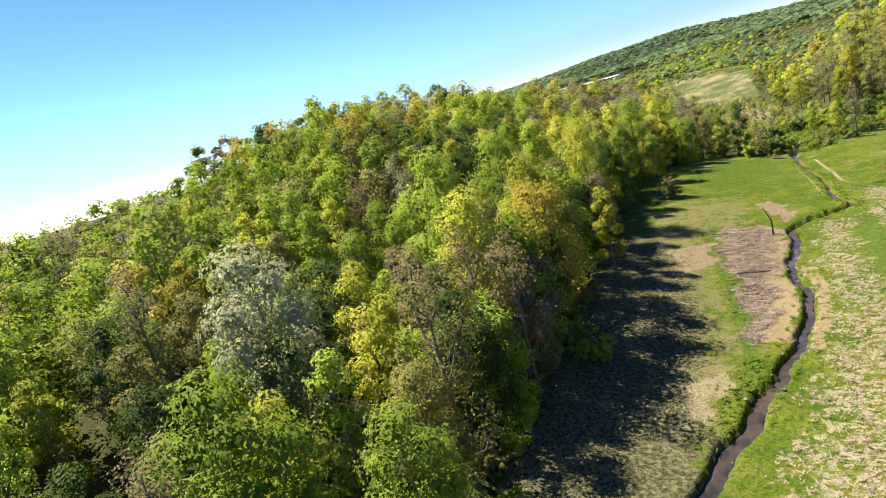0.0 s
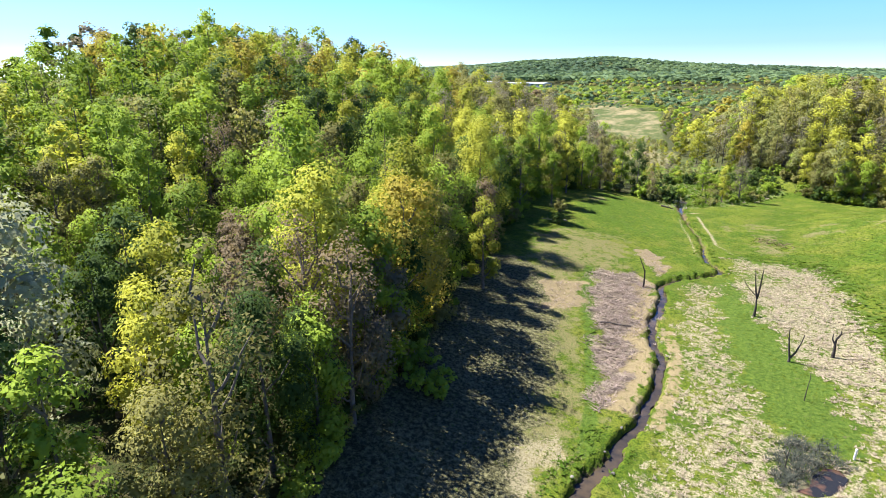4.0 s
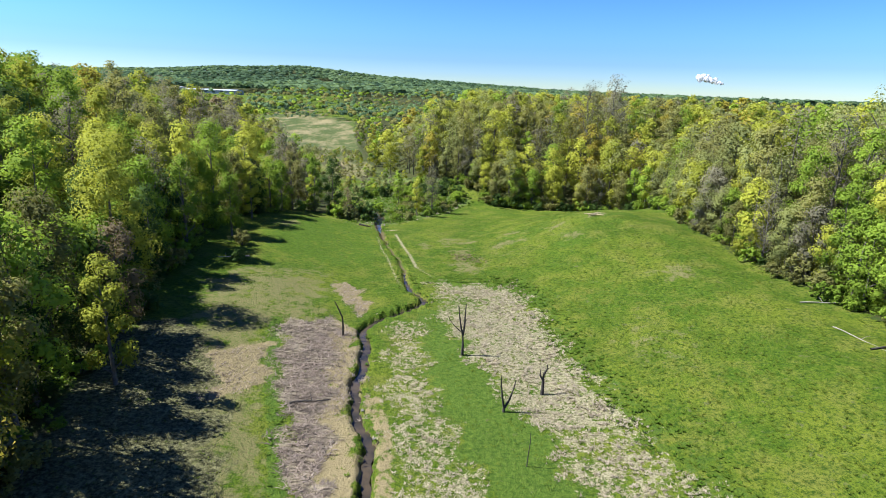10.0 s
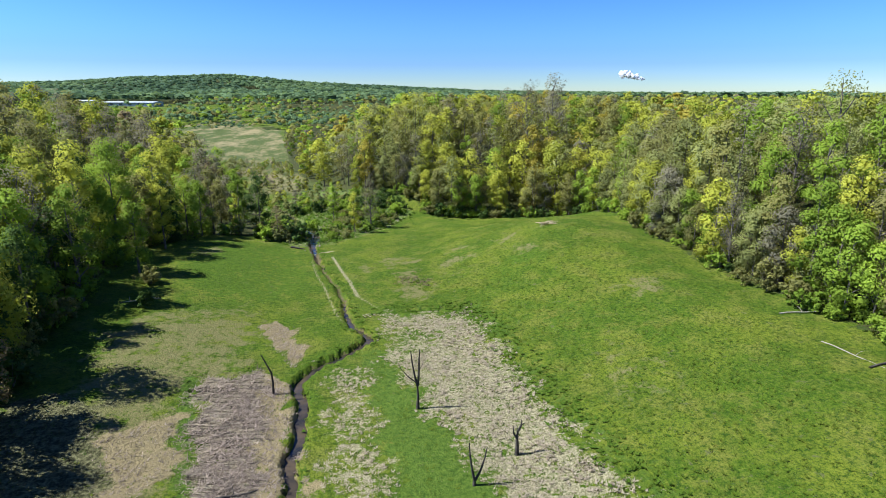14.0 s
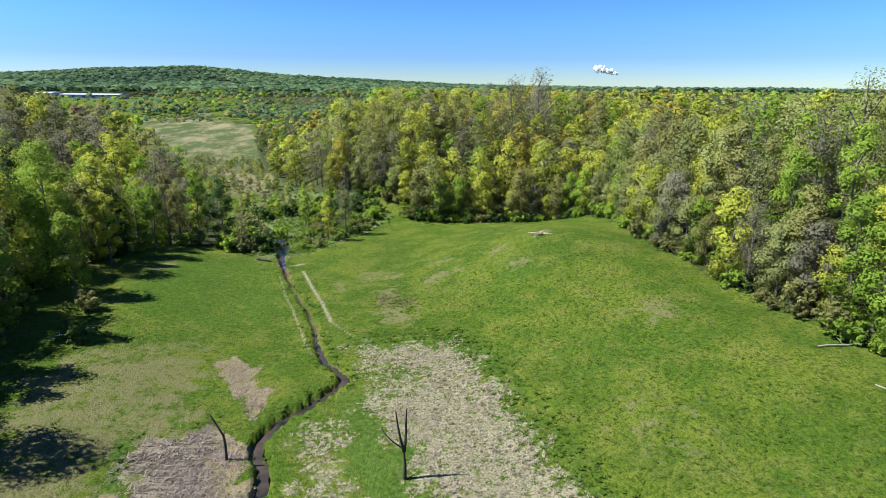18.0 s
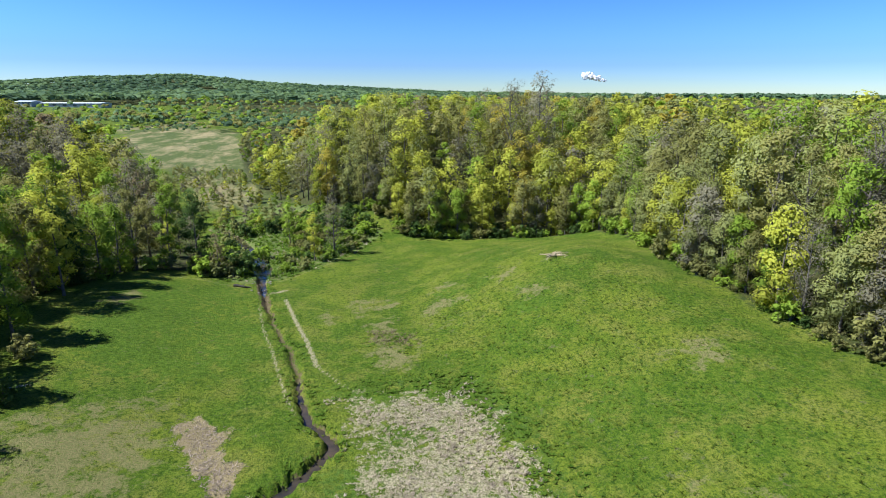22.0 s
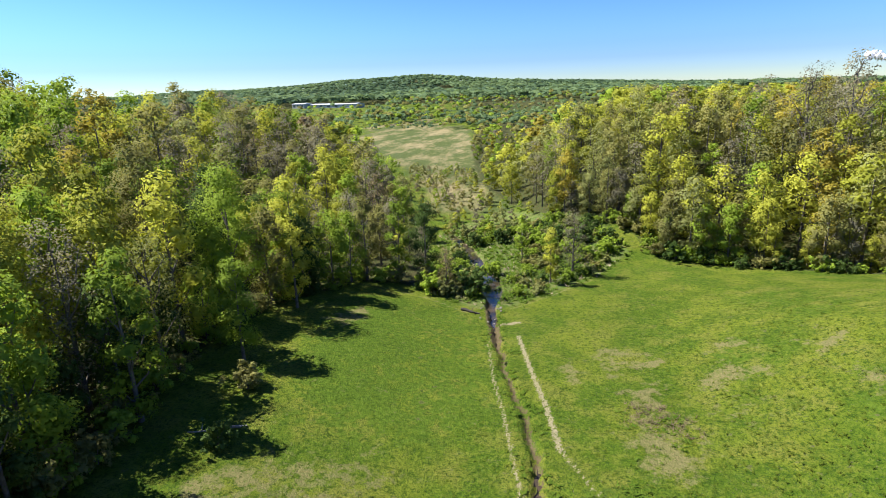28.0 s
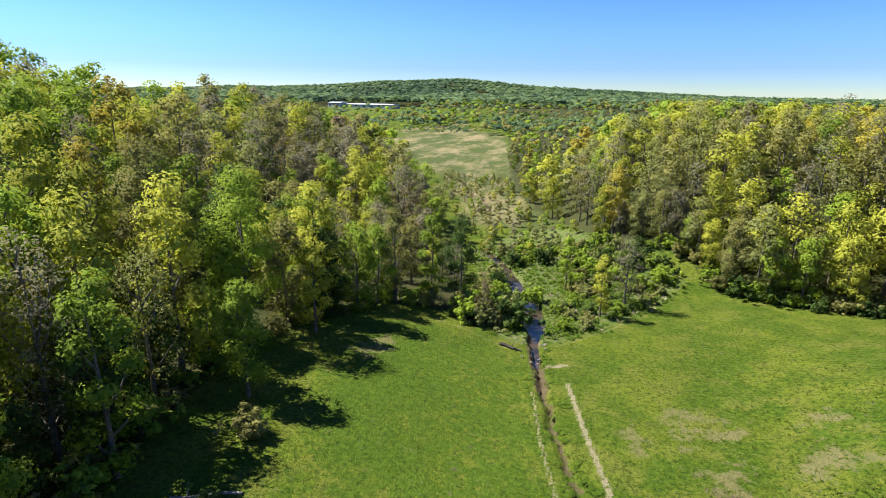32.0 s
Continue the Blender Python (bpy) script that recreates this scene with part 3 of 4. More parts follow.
def crown_quads(rng, heads, wide, tall, low, count, size, airy, mass=0.27, level=2):
    """Leaf sprays: on loose knobs for airy trees, laid over full billows for leafy ones."""
    knobs = 9 if count > 400 else 5
    loose = count if mass >= 0 else int(count * 0.22)
    k = np.repeat(heads, knobs, 0)
    d = rng.normal(size=k.shape) + np.array([0, 0, 0.5])
    d /= np.linalg.norm(d, axis=1, keepdims=True)
    k = k + d * wide * (0.27 + 0.08 * rng.random((len(k), 1)))
    k[:, 2] = np.clip(k[:, 2], low * 0.85, tall)
    rad = wide * (0.10 + 0.07 * rng.random(len(k))) * airy
    q, soft = leaf_quads(rng, k, rad, max(1, loose // len(k)), size, 0.3)
    if mass < 0:
        # sprays over the outside of the billows
        r_head = wide * (0.31 + 0.10 * rng.random(len(heads)))
        pick = rng.integers(0, len(heads), int(count * 2.0))
        d = rng.normal(size=(len(pick), 3)) + np.array([0, 0, 0.3])
        d /= np.linalg.norm(d, axis=1, keepdims=True)
        lump = 1 + 0.10 * np.sin((d * 6.5).sum(1) + pick * 1.7) + 0.08 * np.sin((d * np.array([9.0, -7.0, 8.0])).sum(1) + pick)
        pos = heads[pick] + d * (r_head[pick] * lump * (0.88 + 0.2 * rng.random(len(pick))))[:, None] * np.array([1.0, 1.0, 0.9])
        inner = (np.linalg.norm(pos[:, None, :] - heads[None], axis=2) < r_head[None] * 0.8).any(1)
        pos, d = pos[~inner][:count], d[~inner][:count]
        nrm = d + rng.normal(size=d.shape) * 0.3 + np.array([0, 0, 0.2])
        nrm /= np.linalg.norm(nrm, axis=1, keepdims=True)
        u = np.cross(nrm, rng.normal(size=d.shape))
        u /= np.linalg.norm(u, axis=1, keepdims=True) + 1e-9
        w = np.cross(nrm, u)
        s = size * (0.6 + 0.8 * rng.random((len(d), 1)))
        a = np.stack([pos - u * s, pos + u * s * 0.45 - w * s * 0.75 - nrm * s * 0.1, pos + u * s * 0.75 + w * s * 0.7], 1)
        c, e = leaf_quads(rng, heads, np.full(len(heads), wide * 0.24), max(1, int(count * -mass / len(heads))), size * 1.9, 0.5)
        q, soft = np.concatenate([q, a, c]), np.concatenate([soft, d * 0.75 + nrm * 0.35, e])
    soft = np.repeat(soft[:, None, :], 3, 1)
    if mass > 0:
        a, c = billows(rng, heads, wide * mass, level)
        q, soft = np.concatenate([q, a]), np.concatenate([soft, c])
    whole = q.mean(1) - np.array([0, 0, low + (tall - low) * 0.35])
    whole /= np.linalg.norm(whole, axis=1, keepdims=True) + 1e-9
    return q, soft * 0.8 + whole[:, None, :] * 0.8


def tree_shape(seed, tall, wide, low, lobes, count, size, limbs=5, sides=7, airy=1.0, mass=0.27, level=2):
    """Trunk, limbs and leaf sprays of one tree, as arrays."""
    rng = np.random.default_rng(seed)
    bend = rng.normal(size=2) * 0.35
    tp = [np.array([bend[0] * t * t, bend[1] * t * t, tall * 0.86 * t - 0.5 * (t == 0)]) for t in np.linspace(0, 1, 6)]
    tr = [max(0.03, tall * 0.016 * (1.25 if t == 0 else 1) * (1 - t) ** 0.8) for t in np.linspace(0, 1, 6)]
    trunk = tube(tp, tr, sides)
    heads, limb_set = [], []
    for i in range(lobes):
        t = 0.04 + 0.96 * (i + rng.random() * 0.8) / lobes if lobes > 2 else 0.6 + 0.4 * rng.random()
        a = i * 2.4 + rng.random() * 1.2
        prof = math.sin(math.pi * min(0.96, 0.2 + 0.74 * t)) ** 0.6
        z = low + (tall - low) * t
        r = wide * prof * (0.36 + 0.24 * rng.random()) * (0.35 if t > 0.9 else 1)
        heads.append(np.array([r * math.cos(a), r * math.sin(a), z - wide * 0.22]))
    heads = np.array(heads)
    for i in rng.permutation(lobes)[:limbs]:
        h = heads[i]
        z0 = max(low * 0.7, h[2] - np.hypot(h[0], h[1]) * 0.9 - 1.0)
        t0 = np.array([bend[0] * (z0 / tall) ** 2, bend[1] * (z0 / tall) ** 2, z0])
        midp = (t0 + h) / 2 + np.array([0, 0, -0.3]) + rng.normal(size=3) * 0.2
        limb_set.append(tube([t0, midp, h, h + (h - midp) * 0.5], [tall * 0.0075, tall * 0.005, tall * 0.003, 0.015], 5))
    return trunk, limb_set, crown_quads(rng, heads, wide, tall, low, count, size, airy, mass, level), heads


def round_off(me, soft):
    """Sprays take the light as the billow does on which they sit."""
    if soft.ndim == 2:
        soft = np.repeat(soft[:, None, :], 3, 1)
    soft = soft / (np.linalg.norm(soft, axis=-1, keepdims=True) + 1e-9)
    me.shade_smooth()
    me.normals_split_custom_set_from_vertices(soft.reshape(-1, 3).astype(np.float32))


def quad_mesh(name, pair, material):
    q, soft = pair
    me = array_mesh(name, q.reshape(-1, 3), np.arange(3 * len(q)), np.full(len(q), 3), slots=[material])
    round_off(me, soft)
    return me


HABITS = {  # height, crown radius, foot of the crown, heads, leaf sprays, size, airiness
    "round": (17.0, 4.5, 3.0, 12, 2700, 0.17, 1.0),
    "tall": (18.6, 4.1, 3.8, 13, 2700, 0.17, 1.0),
    "broad": (15.5, 5.2, 2.4, 13, 2900, 0.18, 1.0),
    "slim": (16.0, 3.3, 2.0, 12, 2100, 0.16, 1.0),
    "thin": (17.0, 4.0, 3.4, 15, 2900, 0.135, 1.9),
    "full": (17.0, 5.0, 2.6, 14, 6000, 0.13, 1.0),
    "great": (23.0, 6.2, 4.0, 18, 6400, 0.15, 1.0),
}
LABELS = {
    "bright": "fresh bright green broadleaf tree in new leaf", "lime": "yellow-green broadleaf tree with young spring leaves",
    "olive": "olive-green oak with half-open leaves", "amber": "golden amber tree in early spring leaf", "rust": "reddish brown tree with opening buds",
    "grey": "grey tree with almost bare twigs", "silver": "pale silvery white blossoming tree", "deep": "dark green broadleaf tree, its tone partly shade", "sage": "dull sage green tree with sparse leaves",
}
stock = {}


def tree(kind, habit, x, y, size=1.0, turn=0.0, variant=0, tall=1.0):
    """One tree of its own: trunk, limbs, crown."""
    key = (kind, habit, variant)
    foot = land1(x, y)
    if key in stock:
        root = copy_thing(stock[key], pose(x, y, foot, 0, 0, turn))
        root.scale = (size, size, size * tall)
        return root
    H, W, L, lobes, count, leaf, airy = HABITS[habit]
    trunk, limbs, q, heads = tree_shape(hash_of(kind, habit, variant), H, W, L, lobes, count, leaf, limbs=13 if habit == "thin" else 5, airy=airy, mass=0 if habit == "thin" else -0.3)
    root = new("broadleaf_tree")
    part("trunk", build_mesh("trunk", *trunk, BARK, True), root, "rough grey-brown trunk")
    for lm in limbs:
        part("limb", build_mesh("limb", *lm, BARK, True), root)
    part("crown", quad_mesh("crown", q, LEAF[kind]), root)
    tagged(root, LABELS[kind], "tree", "trees of the woods")
    stock[key] = root
    root.matrix_basis = pose(x, y, foot, 0, 0, turn)
    root.scale = (size, size, size * tall)
    return root


def hash_of(*words):
    return sum(ord(c) * (i + 3) for i, c in enumerate("".join(str(w) for w in words))) + 11


def habit_of(kind, r):
    if kind in ("grey", "sage", "rust") and r < 0.8:
        return "thin"
    return ("round", "tall", "broad", "slim", "round")[int(r * 4.999)]


def kind_at(x, y, r):
    """Which tree grows here: groups of like trees, mixed at their edges."""
    a = noise.noise(Vector((x * 0.035, y * 0.035, 1.0))) + 0.5 * noise.noise(Vector((x * 0.09, y * 0.09, 5.0)))
    if r < 0.5:
        return ("olive", "grey", "bright", "rust", "lime", "bright", "deep", "bright", "lime", "sage")[int(r * 19.99)]
    if a < -0.26:
        return "lime"
    if a < -0.06:
        return "bright"
    if a < 0.02:
        return "sage"
    if a < 0.18:
        return "bright"
    if a < 0.30:
        return "olive"
    return "rust" if r < 0.56 else "amber" if r < 0.63 else "lime"


def odd_inside(x, y, poly):
    odd = False
    for (ax, ay), (bx, by) in zip(poly, poly[1:] + poly[:1]):
        if (ay > y) != (by > y) and x < (bx - ax) * (y - ay) / (by - ay) + ax:
            odd = not odd
    return odd



rng = random.Random(7)
# trees told apart, and some added for shade: kind, habit, x, y, crown top above datum
MARKED = [
    ("amber", "round", -28.5, 36, 21.5), ("lime", "round", -31.5, 43, 24), ("rust", "thin", -25.5, 22, 19), ("lime", "slim", -27.5, 56, 15.5),
    ("silver", "broad", -38.5, 4.0, 25.5), ("bright", "round", -20.5, -2.5, 16.5), ("lime", "round", -32, 27, 23), ("lime", "round", -36, 75, 24),
    ("rust", "round", -32, 67, 15.5), ("olive", "tall", -35, 60, 20), ("olive", "thin", -25, 8, 22), ("bright", "broad", -37, 31, 28),
    ("grey", "thin", -41, 97, 21), ("lime", "round", -41.5, 112, 23), ("bright", "round", -33, 110, 14.5), ("lime", "slim", -34, 127, 14.5), ("bright", "round", -38, 88, 20),
    ("lime", "round", -42.5, 102.5, 23), ("lime", "broad", -44, 94, 23), ("bright", "broad", -40, 122, 23), ("olive", "round", -49, 119, 26), ("lime", "round", -36.5, 133, 19.5), ("bright", "slim", -36, 97, 19), ("olive", "slim", -29, 144, 15), ("bright", "slim", -24, 146, 13.5), ("deep", "round", -20, 149, 13),
    ("grey", "thin", -33, 150, 14), ("lime", "slim", 1.2, 151.5, 8.0), ("grey", "thin", 5.2, 157, 9.5), ("bright", "slim", 57, 77, 20.5), ("bright", "slim", 57.5, 66, 16),
    ("grey", "thin", 64, 191, 35), ("grey", "thin", 57, 195, 33), ("sage", "thin", 76, 97, 33), ("grey", "thin", 83, 92, 33), ("rust", "thin", -15.5, 143, 6.5), ("deep", "round", -37, 138, 15), ("bright", "slim", -4, 166, 7),
    ("bright", "round", -26, -9, 22), ("deep", "round", -27, 14, 17), ("lime", "slim", -21.5, -12, 17), ("bright", "broad", -40, 52, 27),
    # added at the near left edge, mostly dark, to deepen its shade
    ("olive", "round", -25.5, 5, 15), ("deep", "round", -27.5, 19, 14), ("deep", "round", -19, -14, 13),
]
placed = {}


def free_spot(x, y, gap):
    a, b = int(x // 6), int(y // 6)
    near = (p for i in (-1, 0, 1) for j in (-1, 0, 1) for p in placed.get((a + i, b + j), ()))
    return all((x - p) ** 2 + (y - q) ** 2 > gap * gap for p, q in near)


def claim(x, y):
    placed.setdefault((int(x // 6), int(y // 6)), []).append((x, y))


for kind, habit, x, y, top in MARKED:
    claim(x, y)
    if habit != "thin" and kind != "silver" and (top - land1(x, y)) / HABITS[habit][0] > 1.2:
        habit = "great"
    elif habit in ("round", "broad", "tall") and y < 62:
        habit = "full"
    tree(kind, habit, x, y, (top - land1(x, y)) / HABITS[habit][0], rng.uniform(0, 360), 0, 1.0)

SPOTS = []
for gyk in range(-60, 260, 6):
    for gxk in range(-138, 132, 6):
        x, y = gxk + rng.uniform(-2.4, 2.4), gyk + rng.uniform(-2.4, 2.4)
        r, r2, r3 = rng.random(), rng.random(), rng.random()
        left, right = odd_inside(x, y, WOOD_LEFT), odd_inside(x, y, WOOD_RIGHT)
        if not (left or right) or (right and (y < 15 and x > 80)) or (left and y > 175 and x < -100) or not free_spot(x, y, 3.7):
            continue
        claim(x, y)
        rim = not odd_inside(x + 6, y, WOOD_LEFT) if left else not odd_inside(x - 6, y - 3, WOOD_RIGHT)
        kind = kind_at(x, y, r)
        # dark kinds on this rim put the shade of taller trees into leaf colour
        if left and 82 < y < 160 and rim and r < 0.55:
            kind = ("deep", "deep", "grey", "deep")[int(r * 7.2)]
        # near the left edge dark leaf kinds stand in for its shaded side
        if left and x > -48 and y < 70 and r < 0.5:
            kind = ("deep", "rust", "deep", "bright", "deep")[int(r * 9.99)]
        if left and y < 70 and kind == "lime" and r2 < 0.6:
            kind = "bright"
        if left and y > 145 and r > 0.4:
            kind = ("grey", "sage", "olive", "bright", "lime", "grey")[int((r - 0.4) * 9.99)]
        elif left and y > 70 and not rim and r > 0.3:
            kind = ("lime", "bright", "bright", "amber" if x < -58 else "lime", "bright", "lime", "deep")[int((r - 0.3) * 9.99)]
        elif left and 70 < y < 145 and not rim:
            kind = ("bright", "grey", "deep")[int(r * 9.99)]
        if right and y <= 150:
            kind = ("lime", "bright", "sage", "olive", "sage", "grey", "olive", "bright", "lime", "sage")[int(r * 9.99)]
        if right and y > 140:
            kind = ("lime", "olive", "amber", "lime", "sage", "olive", "lime", "grey", "sage", "bright")[int(r * 9.99)]
        size = ((0.60 + 0.34 * r3) if rim else (0.80 + 0.32 * r3)) * (1.12 if left and rim and y < 60 else 0.87 if left and (y < 66 or 118 < y < 175) and x > -62 else 1.1 if left and y > 118 else 1.05 if left and not rim and 84 < y < 119 and x > -75 else 1)
        size *= 1.04 if right else 1
        SPOTS.append((math.hypot(x if left else x * 0.9, 1.2 * max(0, y - 105, -y)), x, y, kind, habit_of(kind, r2), size * (0.86 if left and y > 145 and x > -62 else 1), r2, r3))
SPOTS.sort()
# young trees, leafy to the ground, along the edges of the woods
HABITS["skirted"] = (12.0, 3.6, 0.4, 13, 2600, 0.155, 1.2)
# the left row is added to thicken the shade and darken the wood's foot
for i in range(3, 10):
    (ax, ay), (bx, by) = WOOD_LEFT[i], WOOD_LEFT[i + 1]
    steps = max(1, round(math.hypot(bx - ax, by - ay) / 4.6))
    for k in range(steps):
        t = (k + rng.random()) / steps
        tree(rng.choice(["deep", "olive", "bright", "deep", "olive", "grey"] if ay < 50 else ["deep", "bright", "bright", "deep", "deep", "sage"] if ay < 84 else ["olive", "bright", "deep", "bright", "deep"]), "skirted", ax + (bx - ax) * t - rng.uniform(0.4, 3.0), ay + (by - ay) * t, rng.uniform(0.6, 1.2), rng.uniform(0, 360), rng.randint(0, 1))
for (ax, ay), (bx, by) in zip(WOOD_RIGHT[2:15], WOOD_RIGHT[3:16]):
    span = math.hypot(bx - ax, by - ay)
    for i in range(max(1, round(span / 3.3))):
        t = (i + rng.random()) / max(1, round(span / 3.3))
        x, y = ax + (bx - ax) * t + rng.uniform(0.6, 3.4) * (by - ay) / span, ay + (by - ay) * t - rng.uniform(0.6, 3.4) * (bx - ax) / span
        tree(rng.choice(["sage", "olive", "bright", "lime", "sage", "bright", "olive", "grey"]), "skirted", x, y, rng.uniform(0.55, 1.15), rng.uniform(0, 360), rng.randint(0, 1))
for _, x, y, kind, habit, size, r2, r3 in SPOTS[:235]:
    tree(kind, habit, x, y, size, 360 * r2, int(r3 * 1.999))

# the rest of the woods, too many to count
PROTO = {}


def proto(habit, level, v):
    key = (habit, level, v)
    if key not in PROTO:
        H, W, L, lobes, count, leaf, airy = HABITS[habit]
        lobes, count, grow, mass, fine_ = ((11, 950, 1.45, -0.2, 2), (7, 330, 2.9, -0.16, 2), (2, 16, 4.6, 0.55, 1), (1, 7, 6.0, 0.8, 1))[level]
        if habit == "thin" and level == 0:
            lobes, count, mass = 13, 1150, 0
        PROTO[key] = tree_shape(900 + 7 * v + level * 31 + len(habit), H, W, L, lobes, count, leaf * grow, airy=1.7 if mass == 0 else 1.05, mass=mass, level=fine_)[2]
    return PROTO[key]


def woodland(name, label, rows, level, g):
    """rows: x, y, kind, habit, size. One mesh of all their crowns and trunks."""
    vs, ms, ts, ns = [], [], [], []
    flat, high = ((1.08, 1.0), (1.2, 0.97), (1.25, 0.92), (1.55, 0.75))[level]
    for x, y, kind, habit, size in rows:
        q, soft = proto(habit, level, int(g.integers(0, 3)))
        a = g.random() * 6.283
        c, s_ = math.cos(a) * size * flat, math.sin(a) * size * flat
        z0 = land1(x, y)
        v = np.empty(q.shape, np.float32)
        v[..., 0] = q[..., 0] * c - q[..., 1] * s_ + x
        v[..., 1] = q[..., 0] * s_ + q[..., 1] * c + y
        v[..., 2] = q[..., 2] * size * high + z0
        ca, sa = math.cos(a), math.sin(a)
        ns.append(np.stack([soft[..., 0] * ca - soft[..., 1] * sa, soft[..., 0] * sa + soft[..., 1] * ca, soft[..., 2]], -1))
        k = KINDS.index(kind)
        vs.append(v)
        ms.append(np.full(len(q), k))
        ts.append(np.full(3 * len(q), g.random()))
        if level == 0:
            h, w = HABITS[habit][0] * size * 0.8, 0.2 * size
            for i in range(4):
                p, o = [(1, 1), (-1, 1), (-1, -1), (1, -1)][i], [(-1, 1), (-1, -1), (1, -1), (1, 1)][i]
                a0, b0, b1, a1 = (x + p[0] * w, y + p[1] * w, z0 - 0.3), (x + o[0] * w, y + o[1] * w, z0 - 0.3), (x + o[0] * 0.04, y + o[1] * 0.04, z0 + h), (x + p[0] * 0.04, y + p[1] * 0.04, z0 + h)
                vs.append(np.array([[a0, b0, b1], [a0, b1, a1]], np.float32))
                ns.append(np.array([[[p[0] + o[0], p[1] + o[1], 0.1]] * 3] * 2))
                ms.append(np.full(2, len(KINDS)))
                ts.append(np.zeros(6))
    v = np.concatenate(vs)
    me = array_mesh(name, v.reshape(-1, 3), np.arange(3 * len(v)), np.full(len(v), 3), np.concatenate(ms), np.concatenate(ts), [LEAF_FAR[k] for k in KINDS] + [BARK])
    round_off(me, np.concatenate(ns))
    return tagged(new(name, me), label, "woods", kind="stuff")


g = np.random.default_rng(3)
REST = [(x, y, kind, habit, size * 1.02) for _, x, y, kind, habit, size, _, _ in SPOTS[235:]]
hidden = [r for r in REST if r[0] < -126 or r[0] > 98 or r[1] > 232 or r[1] < -35]
woodland("woodland", "mixed spring woodland of many broadleaf trees", [r for r in REST if r not in hidden], 0, g)
woodland("woodland_behind", "spring woodland behind the nearer trees", hidden, 1, g)

rows = []
marsh_poly = [(-24, 205), (-46, 250), (-76, 318), (-118, 413), (-195, 660), (-140, 700), (-88, 700), (-58, 570), (-32, 330), (-19, 250), (-8, 205)]
d = 215.0
while d < 1000:
    step = 9.5 + d * 0.006
    az = -62.0
    while az < 50:
        az += math.degrees(step / d)
        a, dd = math.radians(az + rng.uniform(-0.3, 0.3) * math.degrees(step / d)), d + rng.uniform(-0.35, 0.35) * step
        x, y = dd * math.sin(a), dd * math.cos(a)
        if (y < 258 and -155 < x < 190) or odd_inside(x, y, marsh_poly) or (dd > 850 and -23.5 < az < -13.5):
            continue
        if not (odd_inside(x, y, WOOD_LEFT) or odd_inside(x, y, WOOD_RIGHT)) and dd < 430:
            continue
        r = rng.random()
        kind = kind_at(x * 0.6, y * 0.6, r if r < 0.2 else 0.5 + 0.5 * rng.random())
        if x < -20 and dd < 460 and rng.random() < 0.55:
            kind = rng.choice(["grey", "sage", "olive", "bright", "grey", "amber"])
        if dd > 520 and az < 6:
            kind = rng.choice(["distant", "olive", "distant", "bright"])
        if 540 < dd < 720 and -28 < az < -22:
            kind = "deep"
        rows.append((x, y, kind, habit_of(kind, rng.random()), (0.62 + 0.3 * rng.random()) * (1.1 if x > 20 else 1.0 if dd > 600 and az < -5 else 0.74 if x < 0 else 0.9)))
    d += step
for _ in range(420):
    az, dd = rng.uniform(-15.5, 3.0), rng.uniform(590, 760)
    rows.append((dd * math.sin(math.radians(az)), dd * math.cos(math.radians(az)), rng.choice(["distant", "olive", "distant", "bright", "haze_blue"]), "broad", rng.uniform(0.45, 0.8) * (0.5 if dd < 690 and az < -8 else 1)))
for az, dd, size in ((-4.6, 720, 1.0), (-4.25, 735, 1.15), (-3.1, 760, 0.9), (-2.6, 748, 1.0)):
    rows.append((dd * math.sin(math.radians(az)), dd * math.cos(math.radians(az)), "deep", "slim", size))
for _ in range(1300):
    x, y = rng.uniform(-75, 0), rng.uniform(182, 330)
    if odd_inside(x, y, [(-22, 182), (8, 186), (-8, 212), (-21, 250), (-28, 305), (-58, 305), (-46, 255), (-33, 215)]):
        rows.append((x, y, rng.choice(["sage", "bright", "olive", "sage", "lime", "grey"]), "broad", rng.uniform(0.10, 0.26)))
bushes = [r for r in rows if r[4] < 0.27]
rows = [r for r in rows if r[4] >= 0.27]
woodland("valley_bushes", "low green bushes in the wet valley bottom", bushes[::2], 1, g)
woodland("valley_woodland", "mixed spring woods along the valley", [r for r in rows if math.hypot(r[0], r[1]) < 440], 1, g)
woodland("distant_woodland", "distant mixed woods beyond the marsh", [r for r in rows if math.hypot(r[0], r[1]) >= 440], 2, g)
rows = []
d = 1000.0
while d < 2420:
    step = 18 + (d - 1000) * 0.006
    az = -42.0
    while az < (48 if d > 1500 else 15):
        az += math.degrees(step / d)
        a, dd = math.radians(az + rng.uniform(-0.4, 0.4) * math.degrees(step / d)), d + rng.uniform(-0.4, 0.4) * step
        x, y = dd * math.sin(a), dd * math.cos(a)
        if (dd < 1030 and -23 < az < -13.5) or noise.noise(Vector((x * 0.004, y * 0.004, 9.0))) > 0.42:
            continue
        # hill crowns all take the two haze tones, in broad drifts
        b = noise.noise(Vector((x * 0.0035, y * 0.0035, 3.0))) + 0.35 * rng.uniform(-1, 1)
        rows.append((x, y, "distant" if b < 0.0 else "haze_blue", "broad", 1.05 + 0.5 * rng.random()))
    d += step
woodland("hill_woodland", "far wooded hills in haze-tinted green", rows, 3, g)


# ---- shrubs ----
def shrub_mesh(seed, wide, tall, count, size, material):
    r = np.random.default_rng(seed)
    cl = r.normal(size=(count, 3)) * np.array([wide * 0.4, wide * 0.4, tall * 0.24]) + np.array([0, 0, tall * 0.5])
    cl[:, 2] = np.clip(cl[:, 2], 0.15, tall)
    return quad_mesh("foliage", leaf_quads(r, cl, np.full(count, wide * 0.22), 26, size), material)


